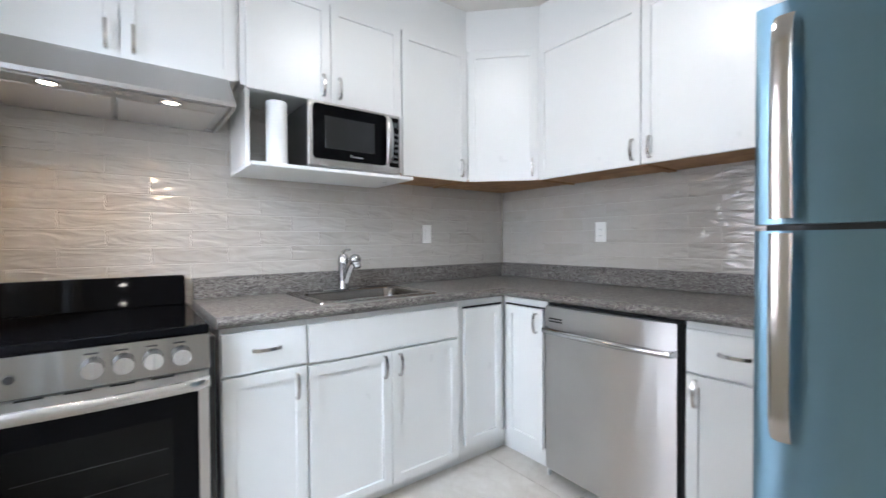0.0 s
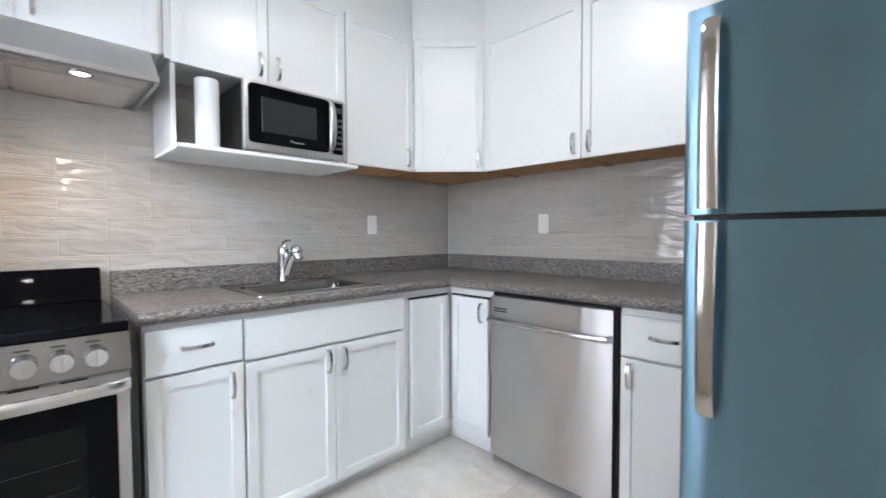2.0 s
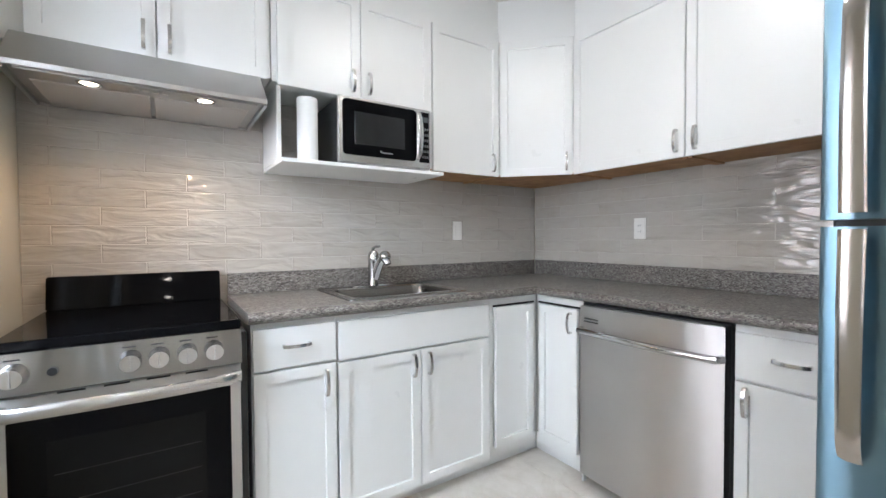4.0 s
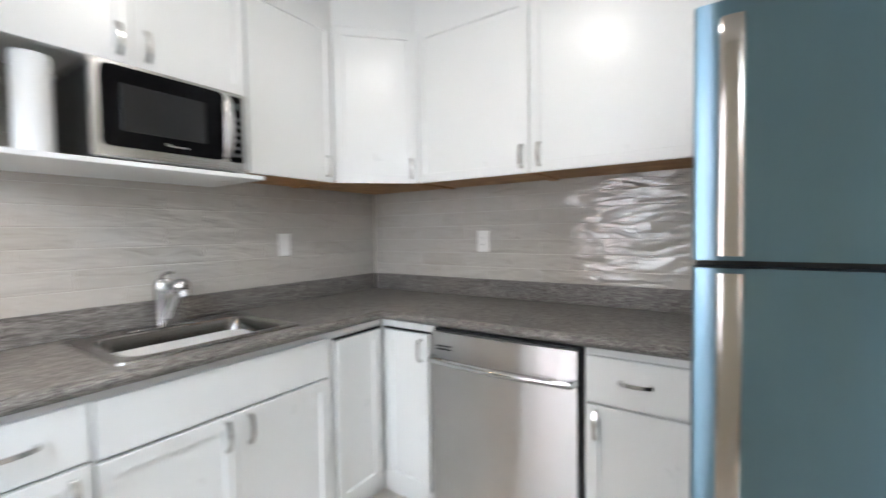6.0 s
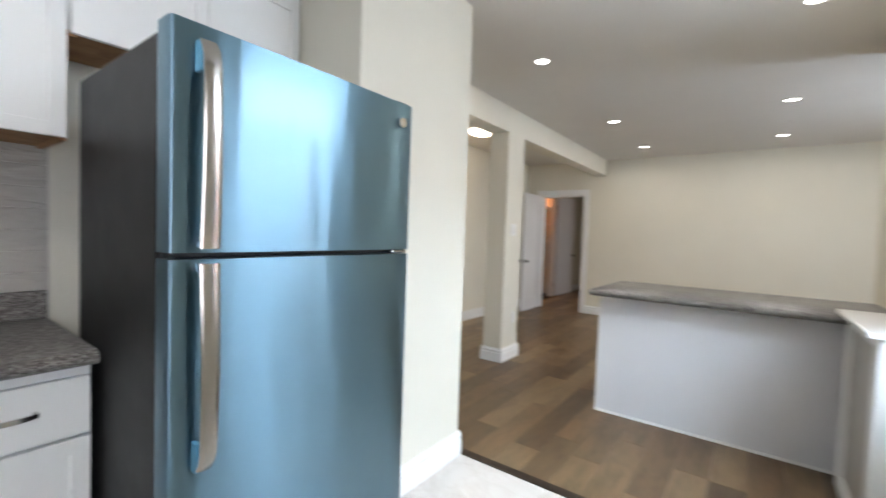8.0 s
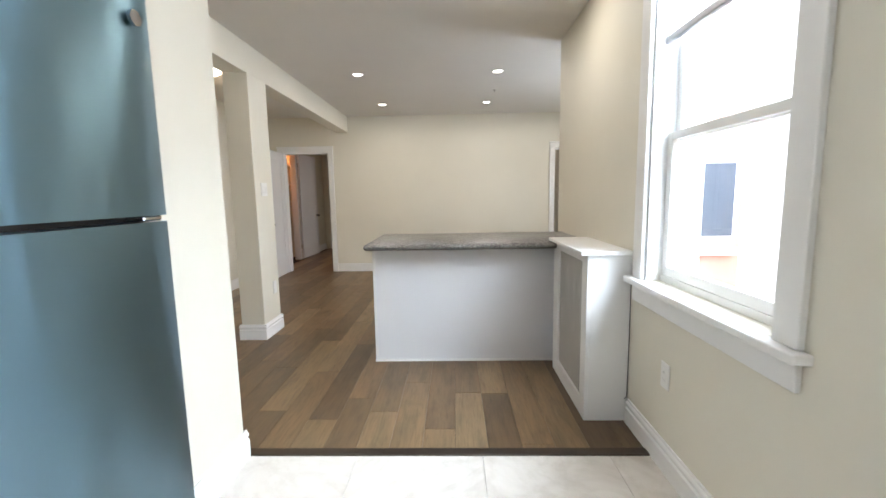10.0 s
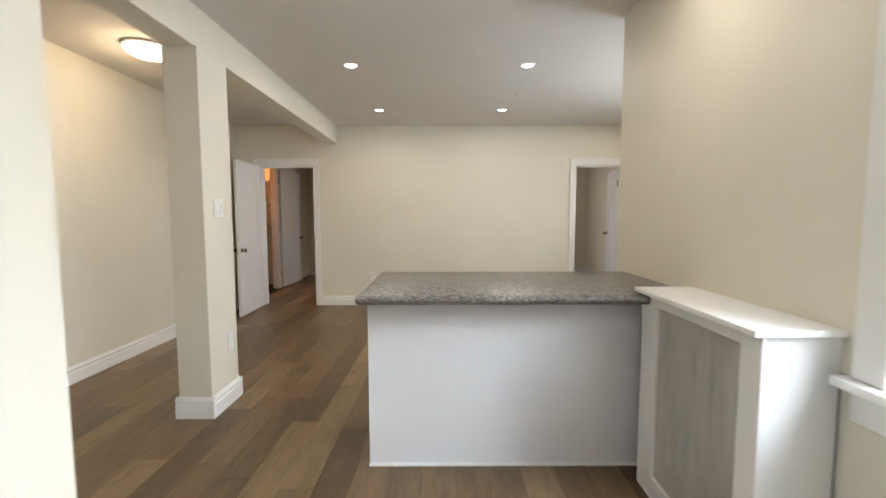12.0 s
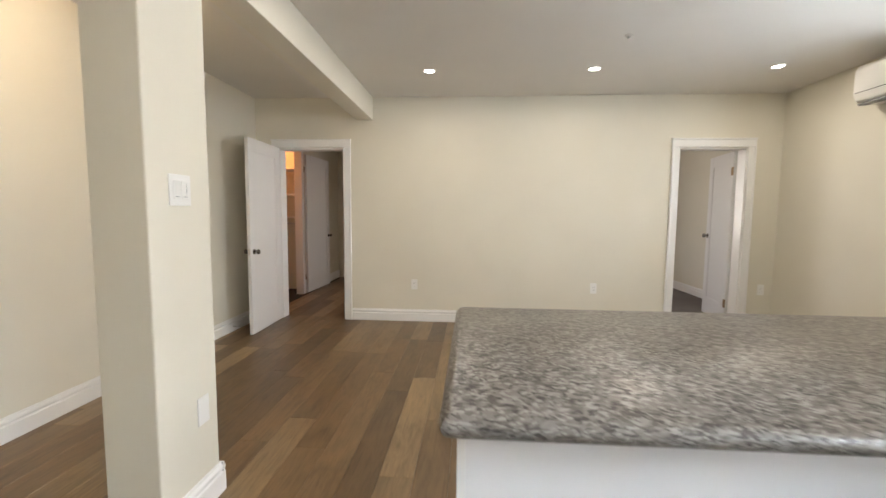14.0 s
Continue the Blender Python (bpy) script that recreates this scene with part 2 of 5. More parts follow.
prod = n.new("ShaderNodeMath")
prod.operation = "ADD"
l.new(hole_wave(sx.outputs[1]), prod.inputs[0])
l.new(hole_wave(sx.outputs[2]), prod.inputs[1])
mask = ramp(SCREEN, prod.outputs[0], [(0.55, (0, 0, 0)), (0.75, (1, 1, 1))])
stain = ramp(SCREEN, noisy(SCREEN, coords(SCREEN, (1, 4, 0.9)), 4, 5, 0.6), [(0.26, (0.30, 0.27, 0.225)), (0.42, (0.50, 0.475, 0.43)), (0.7, (0.64, 0.62, 0.575))])
l.new(mixed(SCREEN, mask, stain, (0.12, 0.11, 0.10)), b.inputs["Base Color"])

# oak planks
OAK = material("oak_plank", (0.25, 0.17, 0.11), 0.38)
t, n, l, b = nodes_of(OAK)
v = coords(OAK, (14, 1.1, 1), True)
grain = noisy(OAK, v, 5, 7, 0.62, 0.8)
info = n.new("ShaderNodeObjectInfo")
tone = ramp(OAK, info.outputs["Random"], [(0.0, (0.105, 0.064, 0.032)), (0.3, (0.15, 0.096, 0.047)), (0.42, (0.17, 0.104, 0.05)), (0.7, (0.205, 0.138, 0.07)), (1.0, (0.275, 0.19, 0.102))])
shade = ramp(OAK, grain, [(0.25, (0.62, 0.60, 0.58)), (0.5, (0.95, 0.95, 0.95)), (0.8, (1.12, 1.10, 1.08))])
patch = ramp(OAK, noisy(OAK, coords(OAK, (4, 1.0, 1), True), 2.6, 4, 0.6, 0.5), [(0.3, (0.72, 0.70, 0.68)), (0.5, (1.0, 1.0, 1.0)), (0.72, (1.2, 1.17, 1.12))])
worn = mixed(OAK, 1.0, tone, patch, "MULTIPLY")
l.new(mixed(OAK, 1.0, worn, shade, "MULTIPLY"), b.inputs["Base Color"])
ranged(OAK, noisy(OAK, coords(OAK), 6, 4), 0.30, 0.46, "Roughness")
relief(OAK, grain, 0.18, 0.001)

# stone-look floor tile
STONE = material("stone_floor_tile", (0.6, 0.56, 0.5), 0.28)
t, n, l, b = nodes_of(STONE)
v = coords(STONE, (1, 1, 1), True)
cl = ramp(STONE, noisy(STONE, v, 3.2, 7, 0.6, 1.2), [(0.3, (0.56, 0.51, 0.455)), (0.5, (0.66, 0.615, 0.56)), (0.72, (0.72, 0.68, 0.63))])
vein = ramp(STONE, noisy(STONE, v, 1.9, 6, 0.65, 2.5), [(0.42, (1, 1, 1)), (0.5, (0.93, 0.92, 0.905)), (0.58, (1, 1, 1))])
l.new(mixed(STONE, 1.0, cl, vein, "MULTIPLY"), b.inputs["Base Color"])
ranged(STONE, noisy(STONE, v, 20, 3), 0.24, 0.4, "Roughness")

# ---- mesh helpers ----


def box(bm, x0, x1, y0, y1, z0, z1, bevel=0.0, seg=1):
    made = bmesh.ops.create_cube(bm, size=1.0, matrix=Matrix.Translation(((x0 + x1) / 2, (y0 + y1) / 2, (z0 + z1) / 2)) @ Matrix.Diagonal((abs(x1 - x0), abs(y1 - y0), abs(z1 - z0), 1)))
    if bevel:
        edges = {e for vv in made["verts"] for e in vv.link_edges}
        bmesh.ops.bevel(bm, geom=list(edges), offset=bevel, segments=seg, affect="EDGES", profile=0.5, clamp_overlap=True)


def rod(bm, p, q, r, r2=None, seg=16):
    """A capped round bar from p to q."""
    p, q = Vector(p), Vector(q)
    d = q - p
    m = Matrix.Translation((p + q) / 2) @ d.to_track_quat("Z", "Y").to_matrix().to_4x4()
    bmesh.ops.create_cone(bm, cap_ends=True, segments=seg, radius1=r, radius2=r if r2 is None else r2, depth=d.length, matrix=m)


def tube(bm, points, r, seg=10):
    """A round bar bent along points."""
    rings = []
    pts = [Vector(p) for p in points]
    for i, p in enumerate(pts):
        d = (pts[min(i + 1, len(pts) - 1)] - pts[max(i - 1, 0)]).normalized()
        q = d.to_track_quat("Z", "Y")
        rr = r[i] if isinstance(r, (list, tuple)) else r
        rings.append([bm.verts.new(p + q @ Vector((rr * math.cos(2 * math.pi * k / seg), rr * math.sin(2 * math.pi * k / seg), 0))) for k in range(seg)])
    for a, c in zip(rings, rings[1:]):
        for k in range(seg):
            bm.faces.new((a[k], a[(k + 1) % seg], c[(k + 1) % seg], c[k]))
    bm.faces.new(rings[0][::-1])
    bm.faces.new(rings[-1])


def prism(bm, outline, axis, a, c):
    """An outline in two axes, pushed from a to c along the third."""
    def at(u, w, s):
        return {"x": (s, u, w), "y": (u, s, w), "z": (u, w, s)}[axis]
    lo = [bm.verts.new(at(u, w, a)) for u, w in outline]
    hi = [bm.verts.new(at(u, w, c)) for u, w in outline]
    k = len(outline)
    for i in range(k):
        bm.faces.new((lo[i], lo[(i + 1) % k], hi[(i + 1) % k], hi[i]))
    bm.faces.new(lo[::-1])
    bm.faces.new(hi)


def lathe(bm, profile, centre, seg=32):
    """Radius and height pairs, turned about a vertical line."""
    cx, cy, cz = centre
    rings = [[bm.verts.new((cx + r * math.cos(2 * math.pi * k / seg), cy + r * math.sin(2 * math.pi * k / seg), cz + z)) for k in range(seg)] for r, z in profile]
    for a, c in zip(rings, rings[1:]):
        for k in range(seg):
            bm.faces.new((a[k], a[(k + 1) % seg], c[(k + 1) % seg], c[k]))
    bm.faces.new(rings[0][::-1])
    bm.faces.new(rings[-1])


def mesh_of(name, bm, mat, smooth=False):
    bmesh.ops.recalc_face_normals(bm, faces=bm.faces)
    me = bpy.data.meshes.new(name)
    bm.to_mesh(me)
    bm.free()
    for mt in mat if isinstance(mat, (list, tuple)) else [mat]:
        me.materials.append(mt)
    if smooth:
        me.shade_smooth()
        me.set_sharp_from_angle(angle=radians(35))
    return me


def part(name, bm, mat, parent, label="", smooth=False):
    ob = new(name, mesh_of(name, bm, mat, smooth))
    ob.parent = parent
    return tagged(ob, label)


def thing(name, m, label, category, group=""):
    ob = new(name)
    ob.empty_display_size = 0.1
    ob.matrix_basis = m
    return tagged(ob, label, category, group)


def solo(name, bm, mat, label, category, group="", smooth=False):
    return tagged(new(name, mesh_of(name, bm, mat, smooth)), label, category, group)


def structure(name, bm, mat, label, category, smooth=False):
    return tagged(new(name, mesh_of(name, bm, mat, smooth)), label, category, "", "structure")


def boxes(*rows, bevel=0.0, seg=1):
    bm = bmesh.new()
    for r in rows:
        box(bm, *r, bevel=bevel, seg=seg)
    return bm


ON_A = pose(0, 0, 0)
TURN_B = pose(0, 0, 0, 0, 0, -90)


def at_a(x):
    return pose(x, 0, 0)


def at_b(y):
    return pose(0, y, 0, 0, 0, -90)


# ---- the shell ----
LEFT, FAR, RIGHT, STUB_X = 1.298, -8.523, -4.42, -0.731
STUB_N, STUB_S = -2.66, -3.462
ROOM_S = -5.37
TH = 0.14

structure("wall_north", boxes((WALL_W - TH, TH, 0, TH, -0.1, 2.75)), WALL, "cream painted plaster kitchen wall behind tiles", "wall")
structure("wall_east", boxes((0, TH, STUB_N, -0.0005, -0.1, 2.75)), WALL, "cream painted kitchen wall behind cabinets", "wall")
structure("wall_stub", boxes((STUB_X, LEFT, STUB_S, STUB_N, -0.1, CEIL), bevel=0.004), WALL, "cream painted wall end beside the fridge", "wall")
structure("wall_hall", boxes((LEFT, LEFT + TH, -8.65, -3.3, -0.1, 2.75)), WALL, "cream painted long hall wall", "wall")

# window wall with two openings
W1 = (-3.65, -2.79, 0.812, 2.30)
W2 = (-1.44, -0.60, 0.78, 2.10)
bm = bmesh.new()
for y0, y1 in ((ROOM_S, W1[0]), (W1[1], W2[0]), (W2[1], 0)):
    box(bm, WALL_W - 0.26, WALL_W, y0, y1, -0.1, 2.75)
for y0, y1, z0, z1 in (W1, W2):
    box(bm, WALL_W - 0.26, WALL_W, y0, y1, -0.1, z0)
    box(bm, WALL_W - 0.26, WALL_W, y0, y1, z1, 2.75)
structure("wall_west", bm, WALL, "cream painted wall with two sash windows", "wall")
structure("wall_return", boxes((RIGHT - TH, WALL_W - 0.26, ROOM_S, ROOM_S + TH, -0.1, 2.75)), WALL, "cream painted return wall of the living room", "wall")
structure("wall_living_west", boxes((RIGHT - TH, RIGHT, -8.65, -6.5, -0.1, 2.75), (RIGHT - TH, RIGHT, -5.6, ROOM_S - 0.0005, -0.1, 2.75), (RIGHT - TH, RIGHT, -6.5, -5.6, -0.1, 0.85), (RIGHT - TH, RIGHT, -6.5, -5.6, 2.10, 2.75)), WALL, "cream painted living room wall", "wall")

D1 = (0.272, 1.035, 1.962)
D2 = (-4.075, -3.368, 1.962)
bm = bmesh.new()
for x0, x1 in ((-4.77, D2[0]), (D2[1], D1[0]), (D1[1], 2.6)):
    box(bm, x0, x1, FAR - TH, FAR, -0.1, 2.75)
for x0, x1, z in (D1, D2):
    box(bm, x0, x1, FAR - TH, FAR, z, 2.75)
structure("wall_south", bm, WALL, "cream painted far wall with two doorways", "wall")

structure("ceiling", boxes((WALL_W - 0.26, 1.45, ROOM_S + TH, 0.14, CEIL, CEIL + 0.12), (RIGHT - TH, 1.45, -8.70, ROOM_S + TH, CEIL, CEIL + 0.12)), CEILING, "flat white painted ceiling", "ceiling")
structure("beam", boxes((-0.056, 0.13, FAR, STUB_S, 2.267, CEIL - 0.001), bevel=0.003), WALL, "boxed cream painted ceiling beam", "beam")
column = structure("column", boxes((-0.073, 0.135, -5.50, -5.155, 0, 2.268), bevel=0.006, seg=2), WALL, "square cream painted column under the beam", "column")

# bulkhead over the wall cabinets
bm = bmesh.new()
UD, UT = 0.315, 2.275
prism(bm, [(WALL_W + 0.001, -0.001), (-0.001, -0.001), (-0.001, STUB_N + 0.001), (-UD, STUB_N + 0.001), (-UD, -0.612), (-0.612, -UD), (WALL_W + 0.001, -UD)], "z", UT + 0.004, CEIL - 0.001)
structure("bulkhead", bm, CABINET, "white painted bulkhead above wall cabinets", "bulkhead")

# sub-floors
structure("floor_kitchen", boxes((WALL_W, 0, -3.485, 0, -0.1, -0.012)), GROUT, "grout bed under pale kitchen floor tiles", "floor")
structure("floor_living", boxes((RIGHT, LEFT, FAR - TH, ROOM_S, -0.1, -0.014), (WALL_W, LEFT, ROOM_S, -3.485, -0.1, -0.014)), DARK, "dark underlay beneath oak planks", "floor")
structure("threshold", boxes((WALL_W + 0.002, STUB_X + 0.02, -3.53, -3.475, -0.012, 0.008), bevel=0.003), steel("dark_threshold", (0.10, 0.08, 0.065), 0.5, (2, 2, 2)), "dark wooden threshold strip between tile and planks", "threshold")


def skirting(bm, p, q, side, h=0.135):
    """A moulded skirting board from p to q; side is the way that it faces."""
    p, q, s = Vector((*p, 0)), Vector((*q, 0)), Vector((*side, 0))
    prof = [(0, 0), (0.017, 0), (0.017, h * 0.64), (0.010, h * 0.68), (0.010, h * 0.72), (0.016, h * 0.78), (0.0165, h * 0.85), (0.012, h * 0.90), (0.008, h * 0.92), (0.007, h), (0, h)]
    a = [bm.verts.new(p + s * d + Vector((0, 0, z))) for d, z in prof]
    c = [bm.verts.new(q + s * d + Vector((0, 0, z))) for d, z in prof]
    for i in range(len(prof)):
        j = (i + 1) % len(prof)
        bm.faces.new((a[i], a[j], c[j], c[i]))
    bm.faces.new(a)
    bm.faces.new(c[::-1])


def skirt(p, q, side):
    bm = bmesh.new()
    skirting(bm, p, q, side)
    structure("baseboard", bm, TRIM, "white moulded baseboard along the wall", "baseboard")


E2 = 0.017
skirt((WALL_W, -2.0), (WALL_W, -3.775), (1, 0))
skirt((STUB_X, STUB_N), (STUB_X, STUB_S - E2), (-1, 0))
skirt((STUB_X - 0.0, STUB_S), (LEFT, STUB_S), (0, -1))
skirt((LEFT, STUB_S), (LEFT, FAR), (-1, 0))
skirt((D2[1] + 0.085, FAR), (D1[0] - 0.08, FAR), (0, 1))
skirt((RIGHT, FAR), (D2[0] - 0.09, FAR), (0, 1))
skirt((D1[1] + 0.085, FAR), (LEFT, FAR), (0, 1))
skirt((RIGHT, FAR), (RIGHT, ROOM_S), (1, 0))
CX0, CX1, CY0, CY1 = -0.073, 0.135, -5.50, -5.155
for p, q, s in (((CX0 - E2, CY1), (CX1 + E2, CY1), (0, 1)), ((CX0, CY0), (CX0, CY1), (-1, 0)), ((CX1, CY0), (CX1, CY1), (1, 0)), ((CX0 - E2, CY0), (CX1 + E2, CY0), (0, -1))):
    skirt(p, q, s)

# ---- doors ----


def casing(name, x0, x1, z, label):
    root = thing(name, pose((x0 + x1) / 2, FAR, 0), label, "door")
    root["kind"] = "structure"
    cx = (x0 + x1) / 2
    w = 0.075
    for side, a, c in (("jamb", x0 - w, x0 + 0.006), ("jamb", x1 - 0.006, x1 + w)):
        part("casing", boxes((a - cx, c - cx, 0, 0.02, 0, z), (min(a, c) - cx + (0 if a < x0 - 0.01 else w - 0.012), (min(a, c) - cx + 0.018) if a < x0 - 0.01 else c - cx, 0.0205, 0.028, 0, z), bevel=0.003), TRIM, root)
    part("head_casing", boxes((x0 - w - cx, x1 + w - cx, 0, 0.021, z + 0.0005, z + 0.09), (x0 - w - cx - 0.004, x1 + w - cx + 0.004, 0, 0.03, z + 0.076, z + 0.094), bevel=0.003), TRIM, root)
    part("jamb", boxes((x0 - cx, x0 + 0.018 - cx, -TH - 0.002, -0.001, 0, z - 0.001)), TRIM, root)
    part("jamb", boxes((x1 - 0.018 - cx, x1 - cx, -TH - 0.002, -0.001, 0, z - 0.001)), TRIM, root)
    part("jamb", boxes((x0 + 0.0185 - cx, x1 - 0.0185 - cx, -TH - 0.002, -0.001, z - 0.02, z - 0.001)), TRIM, root)
    return root


def leaf_mesh(w, h):
    """A one-panel door leaf from the hinge at 0 along +x, 35 mm thick."""
    bm = bmesh.new()
    s, top, bot = 0.11, 0.12, 0.2
    box(bm, 0, s, -0.0175, 0.0175, 0, h, bevel=0.002)
    box(bm, w - s, w, -0.0175, 0.0175, 0, h, bevel=0.002)
    box(bm, s, w - s, -0.0174, 0.0174, h - top, h)
    box(bm, s, w - s, -0.0174, 0.0174, 0, bot)
    box(bm, s, w - s, -0.009, 0.009, bot, h - top)
    for f in (-1, 1):
        for x0, x1, z0, z1 in ((s, s + 0.014, bot, h - top), (w - s - 0.014, w - s, bot, h - top), (s, w - s, bot, bot + 0.014), (s, w - s, h - top - 0.014, h - top)):
            box(bm, x0, x1, f * 0.009, f * 0.0145, z0, z1)
    return bm


def door_leaf(name, m, w, h, label, kh=0.85, hinges=True):
    root = thing(name, m, label, "door")
    leaf = part("leaf", leaf_mesh(w, h), DOORPAINT, root)
    for f in (-1, 1):
        bm = bmesh.new()
        rod(bm, (w - 0.06, f * 0.0175, kh), (w - 0.06, f * 0.024, kh), 0.027)
        rod(bm, (w - 0.06, f * 0.022, kh), (w - 0.06, f * 0.05, kh), 0.009)
        made = bmesh.ops.create_uvsphere(bm, u_segments=16, v_segments=10, radius=0.026, matrix=Matrix.Translation((w - 0.06, f * 0.062, kh)) @ Matrix.Diagonal((1, 0.75, 1, 1)))
        part("knob", bm, KNOB, root, "dark satin metal door knob", True)
    part("latch", boxes((w - 0.001, w + 0.002, -0.011, 0.011, kh - 0.03, kh + 0.03)), NICKEL, root)
    if hinges:
        for z in (0.24, h - 0.22):
            bm = bmesh.new()
            rod(bm, (-0.006, 0.02, z - 0.045), (-0.006, 0.02, z + 0.045), 0.007)
            box(bm, 0.0, 0.045, 0.0178, 0.0195, z - 0.045, z + 0.045)
            part("hinge", bm, BRONZE, root, "aged brass hinge")
    return root


casing("door_1", D1[0], D1[1], D1[2], "white doorway casing around the hall doorway")
casing("door_2", D2[0], D2[1], D2[2], "white doorway casing around the bedroom doorway")
door_leaf("open_door", pose(1.03, FAR + 0.03, 0.008, 0, 0, 91.5), 0.71, 1.95, "white one-panel door standing open into the room", 0.83, False)
door_leaf("open_door", pose(-4.052, FAR - TH - 0.025, 0.008, 0, 0, -100), 0.69, 1.94, "white one-panel door opened into the carpeted bedroom", 0.98)

# rooms behind the doorways
BY = -11.7
structure("wall_back_room", boxes((RIGHT - 0.5, -2.6, BY - TH, BY, -0.1, 2.6), (-1.4, 2.6, BY - TH, BY, -0.1, 2.6), (-2.6, -1.4, BY - TH, BY, -0.1, 0.9), (-2.6, -1.4, BY - TH, BY, 2.1, 2.6)), WALL, "cream end wall of the rooms behind", "wall")
structure("wall_bedroom_west", boxes((-4.77, -4.63, BY, FAR - TH - 0.001, -0.1, 2.6)), WALL, "cream bedroom wall with baseboard", "wall")
# the unseen opening is added so that bedroom daylight brightens the hall
structure("wall_divider", boxes((-0.35, -0.2, BY, -11.3, -0.1, 2.6), (-0.35, -0.2, -9.6, FAR - TH - 0.001, -0.1, 2.6), (-0.35, -0.2, -11.3, -9.6, 2.05, 2.6)), WALL, "cream dividing wall, unseen opening added to light the hall", "wall")
structure("ceiling_back_room", boxes((-4.8, 2.6, BY, FAR - TH - 0.001, 2.45, 2.6)), CEILING, "white ceiling of the rooms behind", "ceiling")
structure("floor_bedroom", boxes((-4.63, -0.35, BY, FAR - TH, -0.1, 0.004)), CARPET, "dark grey carpet of the bedroom", "floor")
structure("floor_hall", boxes((-0.2, 2.5, BY, FAR - TH, -0.1, -0.014)), DARK, "dark underlay of the hall floor", "floor")
skirt((-4.63, BY), (-4.63, FAR - TH), (1, 0))
skirt((-4.63, BY), (-0.35, BY), (0, 1))
CLX = 1.372
structure("wall_hall_closet", boxes((CLX, CLX + 0.1, BY, -9.97, -0.1, 2.45), (CLX, CLX + 0.1, -9.97, FAR - TH - 0.001, 2.15, 2.45)), WALL, "cream hall wall beside the closet", "wall")
structure("wall_closet_back", boxes((CLX + 0.1, 2.5, -10.52, -10.42, -0.1, 2.45), (2.4, 2.5, -10.42, FAR - TH - 0.001, -0.1, 2.45)), WALL, "cream closet walls lit by a warm bulb", "wall")
structure("trim", boxes((CLX - 0.015, CLX + 0.1, -9.9695, -9.95, 0, 2.15), (CLX - 0.016, CLX - 0.001, -10.03, -9.9695, 0, 2.15), bevel=0.002), TRIM, "white closet doorway trim", "trim")
skirt((CLX, BY), (CLX, -10.95), (-1, 0))
for z in (1.88, 1.50, 1.145):
    solo("closet_shelf", boxes((CLX + 0.102, 2.398, -10.418, -10.06, z, z + 0.02), bevel=0.002), TRIM, "white painted shelf inside the warm-lit closet", "shelf", "closet shelves")
bm = bmesh.new()
rod(bm, (CLX + 0.102, -10.2, 1.06), (2.398, -10.2, 1.06), 0.014)
solo("closet_rod", bm, NICKEL, "metal hanging rod below the closet shelf", "closet rod", smooth=True)
door_leaf("hall_door", pose(CLX - 0.04, -10.035, 0.008, 0, 0, -93.0), 0.86, 2.09, "white hall door folded back against the wall", 0.84)
bm = bmesh.new()
made = bmesh.ops.create_uvsphere(bm, u_segments=16, v_segments=10, radius=0.035, matrix=Matrix.Translation((2.1, -9.85, 2.36)))
rod(bm, (2.1, -9.85, 2.385), (2.1, -9.85, 2.45), 0.03)
solo("closet_bulb", bm, LITDOME, "bare warm bulb on the closet ceiling", "light bulb", smooth=True)

# ---- windows ----


